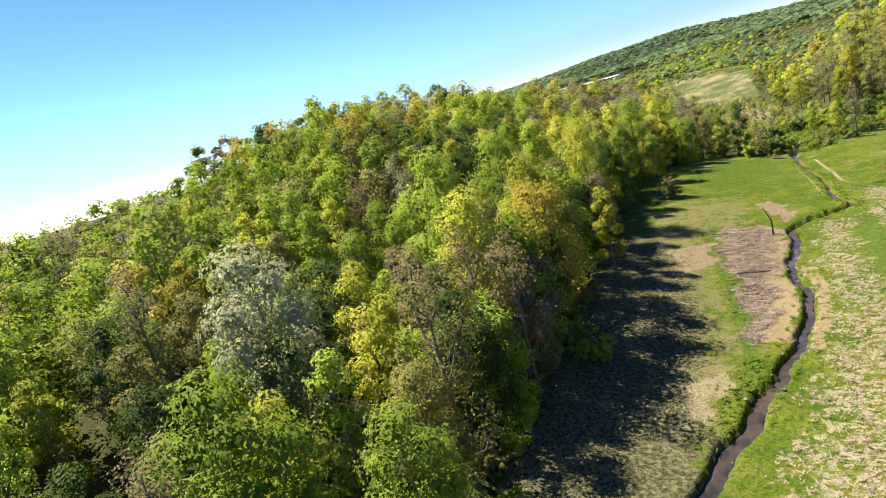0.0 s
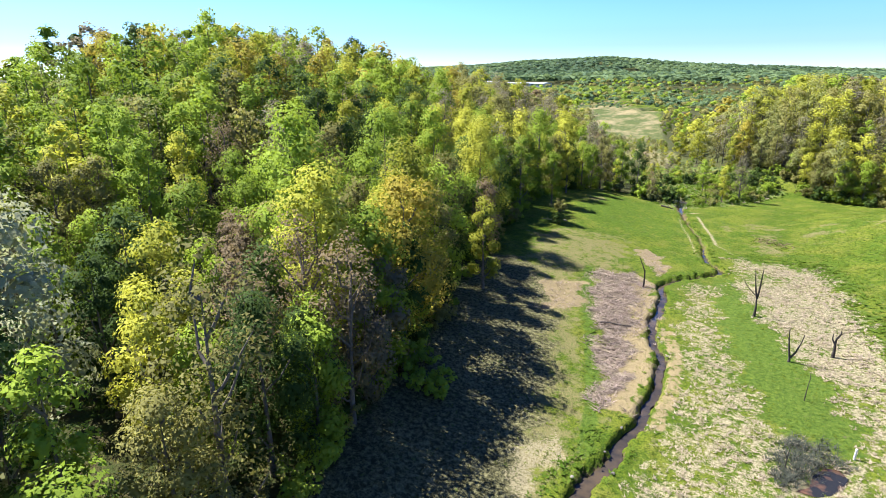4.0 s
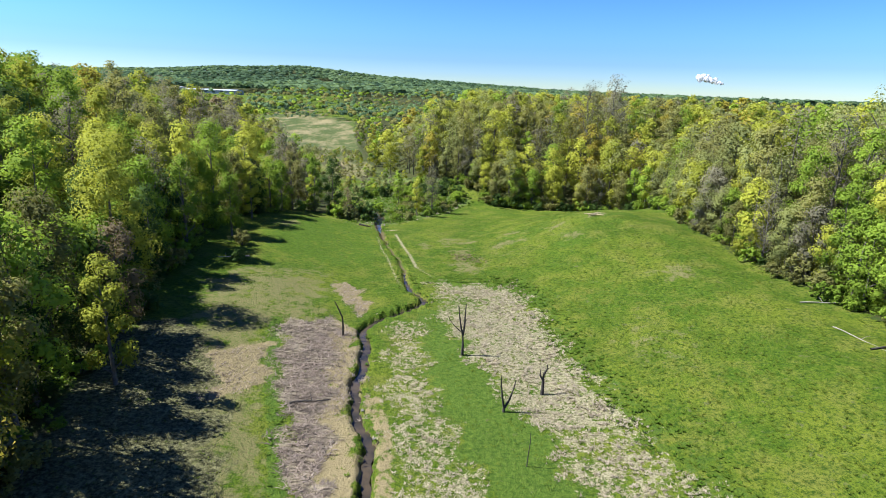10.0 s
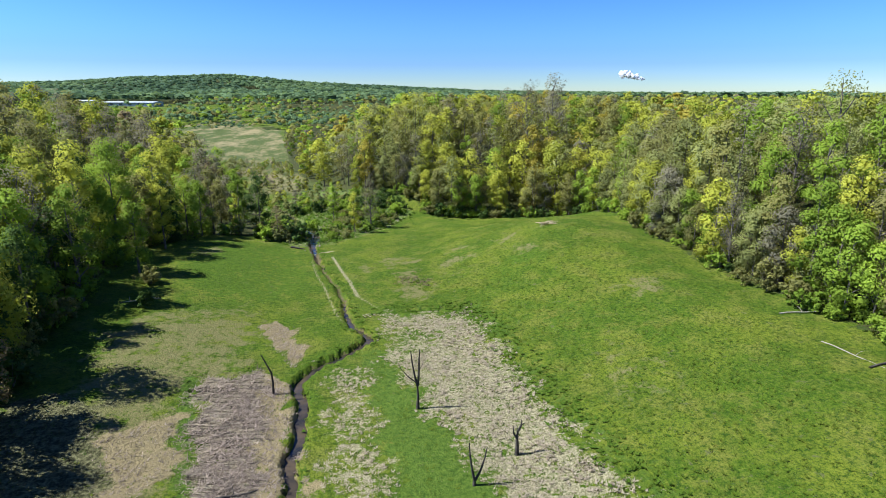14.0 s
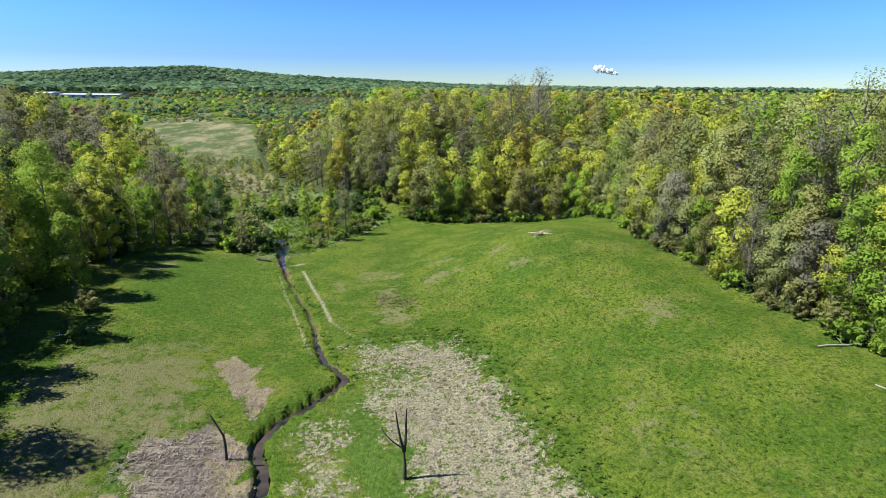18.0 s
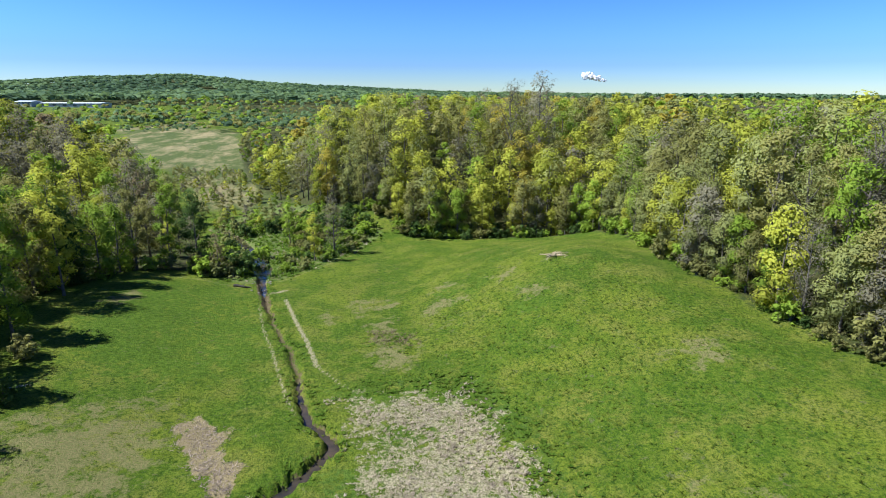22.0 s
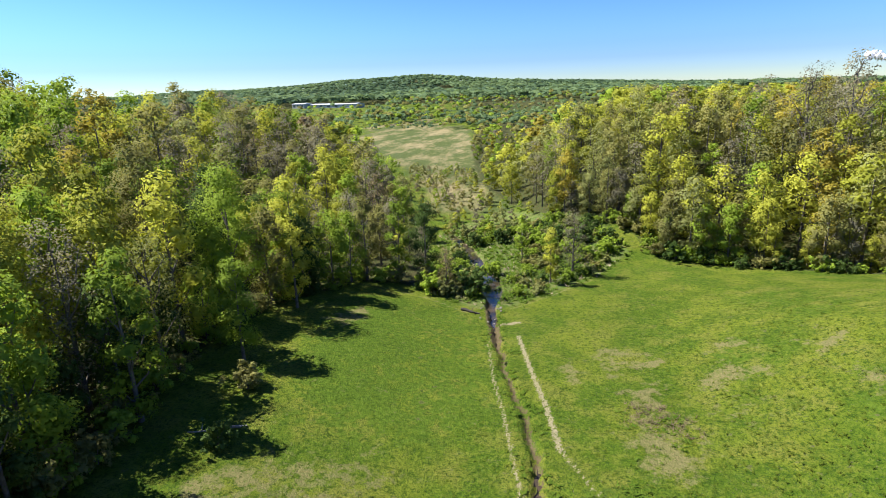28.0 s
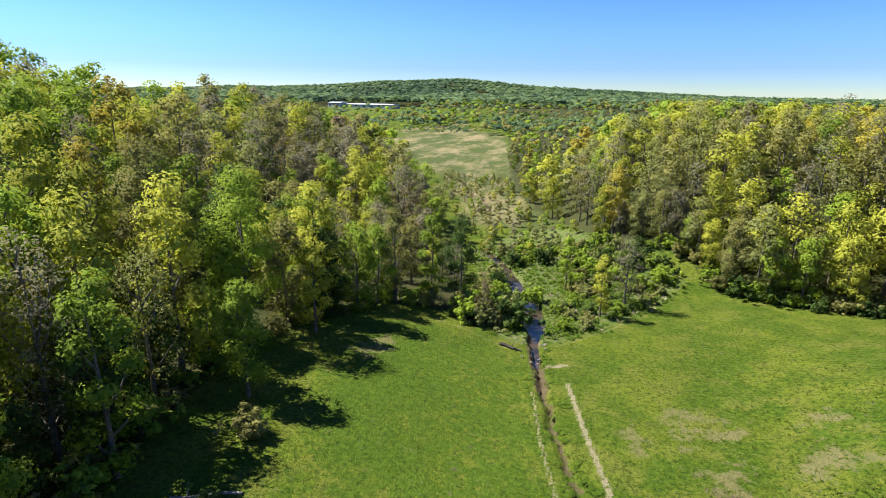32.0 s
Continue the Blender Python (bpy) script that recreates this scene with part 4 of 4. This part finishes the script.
SHRUB_LABEL = {"sage": "dull green bushy shrub", "olive": "olive green bushy shrub", "bright": "bright green leafy shrub", "deep": "dark green dense shrub", "grey": "grey twiggy shrub with few leaves"}
shrub_stock = {}


def shrub(kind, x, y, size, turn, v=0):
    key = (kind, v)
    if key in shrub_stock:
        ob = copy_thing(shrub_stock[key], pose(x, y, land1(x, y) - 0.05, 0, 0, turn))
        ob.scale = (size, size, size)
        return
    root = new("shrub")
    r = np.random.default_rng(hash_of(kind, v))
    for k in range(4):
        a = k * 1.6 + r.random()
        top = np.array([math.cos(a) * 0.8, math.sin(a) * 0.8, 1.5 + r.random() * 0.5])
        part("stem", build_mesh("stem", *tube([np.array([0, 0, -0.1]), top * 0.5 + np.array([0, 0, 0.1]), top], [0.05, 0.035, 0.012], 5), BARK, True), root)
    part("foliage", shrub_mesh(hash_of(kind, v, 9), 1.7, 2.2, 46, 0.15, LEAF[kind]), root)
    tagged(root, SHRUB_LABEL[kind], "shrub", "shrubs of the wood edges")
    root.matrix_basis = pose(x, y, land1(x, y) - 0.05, 0, 0, turn)
    root.scale = (size, size, size)
    shrub_stock[key] = root


def along(poly, lo, hi, step):
    """Points along part of an outline."""
    for (ax, ay), (bx, by) in zip(poly[lo:hi], poly[lo + 1:hi + 1]):
        k = max(1, int(math.hypot(bx - ax, by - ay) / step))
        for i in range(k):
            yield ax + (bx - ax) * i / k, ay + (by - ay) * i / k


for x, y in list(along(WOOD_RIGHT, 2, 14, 2.0)) + list(along(WOOD_LEFT, 2, 12, 2.6)):
    kind = rng.choice(["olive", "bright", "bright", "olive", "deep", "bright"])
    shrub(kind, x + rng.uniform(-1.2, 1.6), y + rng.uniform(-1.2, 1.6), rng.choice([0.5, 0.7, 0.9, 1.2, 1.5]) * rng.uniform(0.85, 1.15), rng.uniform(0, 360), rng.randint(0, 1))
for _ in range(280):
    x, y = rng.uniform(-20, 14), rng.uniform(139, 190)
    if odd_inside(x, y, [(-20, 143), (-10.5, 138), (-5, 140), (2, 148), (9, 158), (15, 172), (12, 186), (-20, 200), (-24, 180), (-20, 165)]) and min(math.hypot(x - a, y - b) for a, b, w in BROOK_LINE[::4]) > (3.2 if y < 152 else 2.3) and not (-16 < x < -4 and 157 < y < 178):
        shrub(rng.choice(["bright", "bright", "sage", "deep", "bright", "sage", "olive"]), x, y, rng.uniform(0.45, 0.95) if x > -7 and y < 168 else rng.uniform(0.6, 1.5), rng.uniform(0, 360), rng.randint(0, 1))
for x, y, s_, kind in ((-11.0, 143.5, 1.9, "deep"), (-12.5, 145.5, 1.7, "sage"), (-17.5, 147.0, 1.9, "bright"), (-18, 145, 1.7, "olive"), (-22, 30, 1.3, "bright"), (-27.5, 95, 1.0, "deep"), (-29.5, 104, 1.2, "olive")):
    shrub(kind, x, y, s_, x * 40, 0)


# ---- dead trees ----
def dead_tree(x, y, label, stems):
    """stems: name, points relative to the foot, foot radius."""
    root = new("dead_tree")
    bearer = root
    for name, pts, r in stems:
        p = np.array(pts, float)
        made = part(name, build_mesh(name, *tube(list(p), list(np.linspace(r, r * 0.35, len(p))), 7), DEADWOOD, True), bearer if name == "branch" else root)
        bearer = made if name != "branch" else bearer
    tagged(root, label, "dead tree", "dead trees in the meadow")
    root.matrix_basis = pose(x, y, land1(x, y))


dead_tree(6.1, 67.3, "tall dead tree with two dark bare stems", [("trunk", [(0, 0, -0.3), (0.05, 0, 1.2), (0.0, 0.1, 2.6)], 0.20), ("stem", [(0, 0.1, 2.5), (-0.25, 0.1, 3.6), (-0.45, 0.2, 4.9), (-0.6, 0.1, 6.2)], 0.13), ("stem", [(0.05, 0.1, 2.5), (0.15, 0, 3.8), (0.2, 0.1, 5.2), (0.25, 0.0, 6.4)], 0.13), ("branch", [(-0.05, 0.1, 2.8), (-0.9, 0.0, 3.6), (-1.5, 0.2, 4.3), (-1.8, 0.1, 5.0)], 0.06), ("branch", [(0.2, 0, 4.2), (0.6, 0.2, 4.8)], 0.04)])
dead_tree(9.2, 55.3, "dead tree with a forked V of dark stems", [("trunk", [(0, 0, -0.3), (0, 0, 0.3), (0.05, 0, 0.7)], 0.19), ("stem", [(0, 0, 0.5), (-0.2, 0, 1.5), (-0.35, 0.1, 2.7), (-0.45, 0, 3.9)], 0.12), ("stem", [(0.1, 0, 0.5), (0.5, 0, 1.3), (0.85, 0.1, 2.4), (1.0, 0, 3.4)], 0.12), ("branch", [(-0.3, 0, 2.4), (-0.6, 0.1, 3.0)], 0.04)])
dead_tree(13.7, 58.7, "short dead tree with a knotted broken top", [("trunk", [(0, 0, -0.3), (0.05, 0, 0.8), (0.0, 0, 1.7), (0.1, 0.1, 2.5)], 0.21), ("stem", [(0.1, 0.1, 2.3), (0.4, 0.1, 2.9), (0.35, 0, 3.4)], 0.12), ("stem", [(0, 0, 1.6), (-0.35, 0, 2.2), (-0.3, 0.1, 2.8)], 0.11), ("branch", [(0.3, 0.1, 2.8), (0.7, 0, 3.1)], 0.05)])
dead_tree(-8.4, 72.7, "thin bent dead tree leaning to one side", [("trunk", [(0, 0, -0.3), (0.05, 0, 1.3), (0.0, 0, 2.4), (-0.4, 0, 3.4), (-0.9, 0.1, 4.5)], 0.14), ("branch", [(0.0, 0, 2.4), (0.2, 0.1, 2.9)], 0.04)])
dead_tree(9.9, 47.0, "slender dead sapling in the green strip", [("trunk", [(0, 0, -0.2), (0.05, 0, 1.2), (0.15, 0, 2.4), (0.1, 0.1, 3.1)], 0.05)])
dead_tree(7.4, 34.5, "slender dead sapling beside the pond", [("trunk", [(0, 0, -0.2), (0.0, 0, 1.2), (0.1, 0, 2.3)], 0.05), ("branch", [(0, 0, 1.1), (-0.4, 0, 1.9)], 0.03)])
dead_tree(15.8, 39.0, "small bare sapling in dry sedge", [("trunk", [(0, 0, -0.2), (0.0, 0, 0.8), (0.1, 0, 1.7)], 0.05), ("branch", [(0, 0, 0.6), (-0.4, 0, 1.4)], 0.03), ("branch", [(0, 0, 0.7), (0.5, 0, 1.3)], 0.03)])

# ---- grasses ----
def sample(grid, x, y):
    i = np.clip(np.searchsorted(gy, y), 0, ny - 1)
    j = np.clip(np.searchsorted(gx, x), 0, nx - 1)
    return grid[i, j]


def tufts(name, label, x, y, blades, tall, wide, material, g, flat=0.0):
    """Tufts of pointed blades, as one mesh."""
    k = len(x)
    z = sample(GZ, x, y)
    base = np.repeat(np.stack([x, y, z - 0.03], -1), blades, 0)
    a = g.random(k * blades) * 6.283
    out = np.stack([np.cos(a), np.sin(a), np.zeros_like(a)], -1)
    side = np.stack([-np.sin(a), np.cos(a), np.zeros_like(a)], -1)
    h = (tall * (0.5 + g.random(k * blades)) * np.repeat(0.6 + 0.8 * g.random(k), blades))[:, None]
    w = wide * (0.6 + 0.8 * g.random((k * blades, 1)))
    spread_ = h * (0.35 + 0.6 * g.random((k * blades, 1)) + flat)
    p0, p1 = base - side * w + out * 0.05, base + side * w + out * 0.05
    p2 = base + out * spread_ * 0.6 + np.array([0, 0, 1.0]) * h * (0.9 - 0.4 * flat)
    p3 = base + out * spread_ * 1.2 + np.array([0, 0, 1.0]) * h * (0.75 - 0.5 * flat)
    v = np.stack([p1, p0, (p2 + p3) / 2 + np.array([0, 0, 0.02])], 1)
    me = array_mesh(name, v.reshape(-1, 3), np.arange(3 * len(v)), np.full(len(v), 3), tone=np.repeat(g.random(k), 3 * blades), slots=[material])
    up = np.array([0, 0, 1.0]) - out * 0.15 + g.normal(size=out.shape) * 0.2
    round_off(me, up)
    return tagged(new(name, me), label, "grass", kind="stuff")


def scatter(g, count, x0, x1, y0, y1, grid, power=1.0):
    x, y = g.uniform(x0, x1, count), g.uniform(y0, y1, count)
    keep = g.random(count) < sample(grid, x, y) ** power
    return x[keep], y[keep]


STRAW = foliage("dry_sedge", (0.17, 0.140, 0.092), (0.50, 0.420, 0.315), True, 0.25)
GRASS = foliage("meadow_grass", (0.056, 0.098, 0.009), (0.150, 0.180, 0.022), True, 0.4)
WEEDS = foliage("rank_weeds", (0.060, 0.130, 0.012), (0.140, 0.200, 0.026), True, 0.4)
REEDS = foliage("dead_reeds", (0.045, 0.034, 0.028), (0.48, 0.385, 0.315), True, 0.3)
STALKS = foliage("dead_stalks", (0.05, 0.042, 0.026), (0.26, 0.20, 0.12), True, 0.2)
BRUSH = foliage("dead_brush", (0.022, 0.028, 0.022), (0.115, 0.125, 0.095), True, 0.2)
g = np.random.default_rng(21)
clump = 0.5 + 0.28 * np.sin(GX * 0.9 + 2 * np.sin(GY * 0.5)) * np.sin(GY * 1.1 + 1.5 * np.sin(GX * 0.7)) + 0.3 * np.sin(GX * 2.9 + 2.2 * np.sin(GY * 1.7)) * np.sin(GY * 2.6 + 2 * np.sin(GX * 1.9 + 1))
x, y = scatter(g, 66000, -6, 29, 2, 95, np.clip(straw * (0.1 + 1.0 * clump) + 0.16 * green * (GX > -3) * clump, 0, 1), 1.3)
tufts("sedge_tussocks", "pale dry sedge tussocks on the flood plain", x, y, 8, 0.21, 0.055, STRAW, g, 0.5)
open_ground = np.clip(1 - wood - straw * 0.6 - reed - mud - pinkish * 0.7, 0, 1)
x, y = scatter(g, 30000, -30, 56, 24, 150, open_ground * (0.25 + 0.75 * clump))
tufts("grass_tufts", "short green spring grass tufts", x, y, 6, 0.16, 0.05, GRASS, g, 0.6)
weedy = np.clip(zone([(7.0, 108), (12, 107), (13, 101), (8.5, 100)], 1.2) * 0.5 + stripe([(-9.6, 20), (-8.6, 27), (-7.2, 34)], 0.9) + edge * 1.1 + stripe([(-8.6, 38), (-11.4, 50), (-14.2, 60), (-17, 76), (-10, 80)], 0.5) * 0.6 + np.clip(1 - np.abs(brook_d - half - 0.9) / 0.9, 0, 1) * np.where(GY < 80, 0.1, 0.75) + stripe([(5, 95), (16, 94)], 1.2), 0, 1)
x, y = scatter(g, 60000, -22, 30, 18, 140, weedy * clump * 0.6)
tufts("weeds", "dark green rank weeds along banks and edges", x, y, 10, 0.26, 0.10, WEEDS, g, 0.6)
x, y = scatter(g, 6500, -18, -3, 36, 79, reed * np.clip(0.25 + clump, 0, 1))
tufts("dead_reeds", "flattened brown dead reeds beside the brook", x, y, 7, 0.42, 0.06, REEDS, g, 0.9)
thicket = np.zeros(GX.shape)
thicket[close] = inside(cx + 0.5 * np.sin(cy * 2.3), cy + 0.5 * np.sin(cx * 2.7), THICKET, 0.9)
x, y = scatter(g, 2400, 6, 13, 31, 41.5, thicket * (0.3 + 0.7 * clump))
tufts("pond_brush", "dark grey-green brush standing beside the pond", x, y, 8, 0.5, 0.03, BRUSH, g, 0.3)
x, y = scatter(g, 5200, -24, 18, 138, 192, np.clip(wet - mud - cut, 0, 1) * np.clip(0.2 + clump, 0, 1))
tufts("brush", "low tangled green brush round the outlet pool", x, y, 9, 0.55, 0.11, WEEDS, g, 0.35)
x, y = scatter(g, 700, -24, 18, 138, 192, np.clip(wet - mud - cut, 0, 1) * np.clip(1.1 - clump, 0, 1))
tufts("dry_brush", "tan dead brush among green shrubs", x, y, 9, 0.5, 0.09, STRAW, g, 0.4)
x, y = scatter(g, 8000, -24, -4, 54, 94, pinkish)
tufts("dead_grass", "flattened pinkish dead grass patches", x, y, 4, 0.28, 0.05, REEDS, g, 0.9)

x, y = scatter(g, 620, 6, 14, 103, 113, zone([(7.4, 110.4), (10.6, 111.4), (13.2, 106.4), (11.4, 104.4), (9.0, 106.2)], 2.2) * np.clip(0.15 + clump, 0, 1))
tufts("dead_stalks", "brown dead weed stalks in the meadow", x, y, 6, 0.32, 0.035, STALKS, g, 0.5)

# ---- fallen logs, stones, stake ----
PALE_WOOD = plain("weathered_wood", (0.22, 0.19, 0.15), (0.40, 0.36, 0.30), 3.0, 0.9, 0.15, 0.02)
STONE = plain("stone", (0.11, 0.10, 0.085), (0.25, 0.225, 0.19), 2.5, 0.9, 0.2, 0.03)
PAINT = plain("white_paint", (0.70, 0.70, 0.68), (0.82, 0.82, 0.80), 3.0, 0.6, 0.3)


def fallen_log(a, b, r, label, wood_=None):
    wood_ = wood_ or PALE_WOOD
    za, zb = land1(*a) + r * 0.7, land1(*b) + r * 0.6
    pa, pb = np.array([a[0], a[1], za]), np.array([b[0], b[1], zb])
    root = new("fallen_log")
    ox, oy = (pa + pb)[:2] / 2
    oz = land1(ox, oy)
    off = np.array([ox, oy, oz])
    mids = [pa + (pb - pa) * t - off + np.array([0.08 * math.sin(9 * t), 0.1 * math.sin(7 * t), 0.04 * math.sin(5 * t)]) for t in np.linspace(0, 1, 6)]
    part("trunk", build_mesh("trunk", *tube(mids, list(np.linspace(r, r * 0.45, 6)), 8), wood_, True), root)
    for t, s in ((0.55, 1), (0.75, -1)):
        q = pa + (pb - pa) * t - off
        d = np.array([-(pb - pa)[1], (pb - pa)[0], 0]) / np.linalg.norm(pb - pa)
        part("branch", build_mesh("branch", *tube([q, q + d * s * 0.6 + np.array([0, 0, 0.3]), q + d * s * 1.1 + np.array([0, 0, 0.35])], [r * 0.4, r * 0.25, 0.02], 6), wood_, True), root)
    root.matrix_basis = pose(ox, oy, oz)
    tagged(root, label, "log", "fallen logs")


fallen_log((50.1, 73.2), (55.2, 72.6), 0.10, "long pale fallen trunk at the meadow edge")
fallen_log((49.0, 65.6), (49.9, 58.9), 0.07, "thin pale pole lying in the grass")
fallen_log((48.5, 59.3), (55.4, 60.3), 0.12, "dark fallen limb reaching out of the wood", DEADWOOD)
fallen_log((53.2, 57.7), (55.9, 58.9), 0.13, "weathered fallen branch at the wood edge")
fallen_log((-26.5, 98.0), (-31.0, 96.0), 0.13, "grey fallen branch in the shade")
fallen_log((-12.2, 135.4), (-9.4, 134.4), 0.24, "dark log in the hollow beside the brook", DEADWOOD)
fallen_log((-11.6, 56.2), (-7.8, 57.5), 0.11, "dark fallen stem lying on dead reeds", DEADWOOD)

DRY_STICK = plain("dry_stick", (0.36, 0.28, 0.17), (0.60, 0.49, 0.32), 3.0, 0.9, 0.15, 0.02)
pile = new("brush_pile")
sticks = random.Random(12)
for k in range(16):
    a, long_ = sticks.uniform(-0.7, 0.7) + (math.pi / 2 if k % 5 == 0 else 0), sticks.uniform(0.7, 1.7)
    cx_, cy_, up_ = sticks.uniform(-1.1, 1.1), sticks.uniform(-0.7, 0.7), 0.05 + 0.025 * k
    ends = [np.array([cx_ + q * long_ * math.cos(a), cy_ + q * long_ * math.sin(a), up_ + 0.06 * q + 0.05 * math.sin(3 * q + k)]) for q in (-1, -0.3, 0.4, 1)]
    part("stick", build_mesh("stick", *tube(ends, [0.075, 0.065, 0.05, 0.03], 6), DRY_STICK, True), pile)
pile.matrix_basis = pose(36.9, 117.0, land1(36.9, 117.0), 0, 0, 8)
tagged(pile, "low pile of pale weathered sticks on the meadow", "brush pile")

stone_mesh = []
for k in range(4):
    bm = bmesh.new()
    bmesh.ops.create_icosphere(bm, subdivisions=2, radius=0.5)
    for v in bm.verts:
        v.co *= 0.75 + 0.5 * noise.noise(v.co * 1.7 + Vector((k * 5, 0, 0)))
        v.co.z *= 0.6
    me = bpy.data.meshes.new("stone")
    bm.to_mesh(me)
    bm.free()
    me.materials.append(STONE)
    stone_mesh.append(me)
for k in range(46):
    t = rng.random()
    if k < 26:
        x, y = -8.2 + rng.uniform(-1.6, 1.9), rng.uniform(131, 142)
        s_ = rng.uniform(0.3, 0.8)
    else:
        q = BROOK_LINE[rng.randint(10, 130)]
        x, y = q[0] + rng.choice([-1, 1]) * (q[2] * 0.5 + rng.uniform(0.1, 0.6)), q[1]
        s_ = rng.uniform(0.2, 0.5)
    ob = new("stone", stone_mesh[k % 4])
    ob.matrix_basis = pose(x, y, float(sample(GZ, np.array([x]), np.array([y]))[0]) + 0.04, rng.uniform(-10, 10), rng.uniform(-10, 10), rng.uniform(0, 360)) @ Matrix.Diagonal((s_, s_, s_, 1))
    tagged(ob, "rough grey-brown stone at the brook", "stone", "stones along the brook")

stake = new("stake")
part("post", build_mesh("post", *tube([np.array([0, 0, -0.2]), np.array([0, 0, 0.5]), np.array([0.03, 0, 0.95])], [0.09, 0.085, 0.08], 8), PAINT, True), stake)
part("cap", build_mesh("cap", *tube([np.array([0.03, 0, 0.95]), np.array([0.03, 0, 1.0]), np.array([0.03, 0, 1.04])], [0.1, 0.1, 0.02], 8), PAINT, True), stake)
stake.matrix_basis = pose(12.7, 38.6, land1(12.7, 38.6))
tagged(stake, "short white stake beside the pond", "stake")


# ---- far buildings ----
ROOF = plain("pale_metal_roof", (0.42, 0.45, 0.48), (0.58, 0.60, 0.62), 0.3, 0.5, 0.4)
WALL = plain("pale_wall", (0.34, 0.35, 0.35), (0.48, 0.48, 0.47), 0.3, 0.8, 0.2)
DARK = plain("dark_opening", (0.03, 0.035, 0.04), (0.06, 0.07, 0.08), 0.5, 0.3, 0.5)
SHINGLE = plain("grey_shingle", (0.12, 0.12, 0.13), (0.22, 0.21, 0.21), 1.0, 0.9, 0.2)


def block(w, d, h, z=0.0, x=0.0, y=0.0):
    v = [(x + a * w / 2, y + b * d / 2, z + c * h) for c in (0, 1) for a, b in ((-1, -1), (1, -1), (1, 1), (-1, 1))]
    return v, [(3, 2, 1, 0), (4, 5, 6, 7), (0, 1, 5, 4), (1, 2, 6, 5), (2, 3, 7, 6), (3, 0, 4, 7)]


def gable(w, d, h, z, over=0.6):
    v = [(-w / 2 - over, -d / 2 - over, z), (w / 2 + over, -d / 2 - over, z), (w / 2 + over, d / 2 + over, z), (-w / 2 - over, d / 2 + over, z), (-w / 2 - over, 0, z + h), (w / 2 + over, 0, z + h)]
    return v, [(0, 1, 5, 4), (2, 3, 4, 5), (0, 4, 3), (1, 2, 5), (3, 2, 1, 0)]


def building(name, x, y, z, turn, w, d, h, roof_h, roof_mat, doors, windows, label, category):
    root = new(name)
    part("wall", build_mesh("wall", *block(w, d, h + 3, -3), WALL), root)
    part("roof", build_mesh("roof", *gable(w, d, roof_h, h), roof_mat), root)
    for i in range(doors):
        part("door", build_mesh("door", *block(w / doors * 0.35, 0.3, h * 0.6, 0, -w / 2 + w * (i + 0.5) / doors, -d / 2 - 0.1), DARK), root)
    for i in range(windows):
        part("window", build_mesh("window", *block(w / windows * 0.4, 0.3, h * 0.22, h * 0.68, -w / 2 + w * (i + 0.5) / windows, -d / 2 - 0.1), DARK), root)
    root.matrix_basis = pose(x, y, z, 0, 0, turn)
    tagged(root, label, category)


def far_spot(az, dist_):
    return dist_ * math.sin(math.radians(az)), dist_ * math.cos(math.radians(az))


x, y = far_spot(-18.2, 960)
building("warehouse", x, y, 11.5, -17, 84, 24, 3.6, 1.4, ROOF, 6, 10, "long low white warehouse beyond the marsh", "warehouse")
x, y = far_spot(-21.3, 985)
building("warehouse", x, y, 12.5, -20, 24, 18, 4.5, 1.5, ROOF, 3, 5, "smaller pale warehouse beside the long one", "warehouse")
x, y = far_spot(-3.8, 1085)
building("house", x, y, max(land1(x, y), 8) + 4.0, 5, 11, 8, 6, 3, SHINGLE, 1, 3, "white house among trees on the far slope", "house")

# ---- cloud ----
n = Nodes("cloud_white")
CLOUD = n.done(n.mix(n.ramp(n.noise(0.02, 4.0, 0.6, n.pos()), 0.3, 0.7), rgb(0.86, 0.88, 0.9), rgb(0.95, 0.95, 0.95)), 1.0, 0.0)
tr = n.n("ShaderNodeBsdfTranslucent", Color=rgb(0.95, 0.95, 0.95))
mx = n.n("ShaderNodeMixShader", i0=0.5, i1=n.b.outputs[0], i2=tr.outputs[0])
n.t.links.new(mx.outputs[0], n.out.inputs[0])
bm = bmesh.new()
puff = random.Random(4)
for k in range(34):
    f = k / 33
    dx, dz, dy = -75 + 150 * f + puff.uniform(-14, 14), 16 - 34 * f + puff.uniform(-10, 12) * (1.2 - f), puff.uniform(-30, 30)
    r = (17 - 10 * f) * puff.uniform(0.7, 1.25)
    made = bmesh.ops.create_icosphere(bm, subdivisions=2, radius=r, matrix=Matrix.Translation((dx, dy, dz)))
    c = Vector((dx, dy, dz))
    for v in made["verts"]:
        v.co = c + (v.co - c) * (0.85 + 0.5 * noise.noise(v.co * 0.09))
me = bpy.data.meshes.new("cloud")
bm.to_mesh(me)
bm.free()
me.shade_smooth()
me.materials.append(CLOUD)
x, y = far_spot(27.0, 4000)
cloud = new("cloud", me)
cloud.matrix_basis = pose(x, y, 122, 0, 0, -27) @ Matrix.Diagonal((0.95, 0.95, 1.2, 1))
tagged(cloud, "small bright white puffy cloud low over the woods", "cloud", kind="structure")
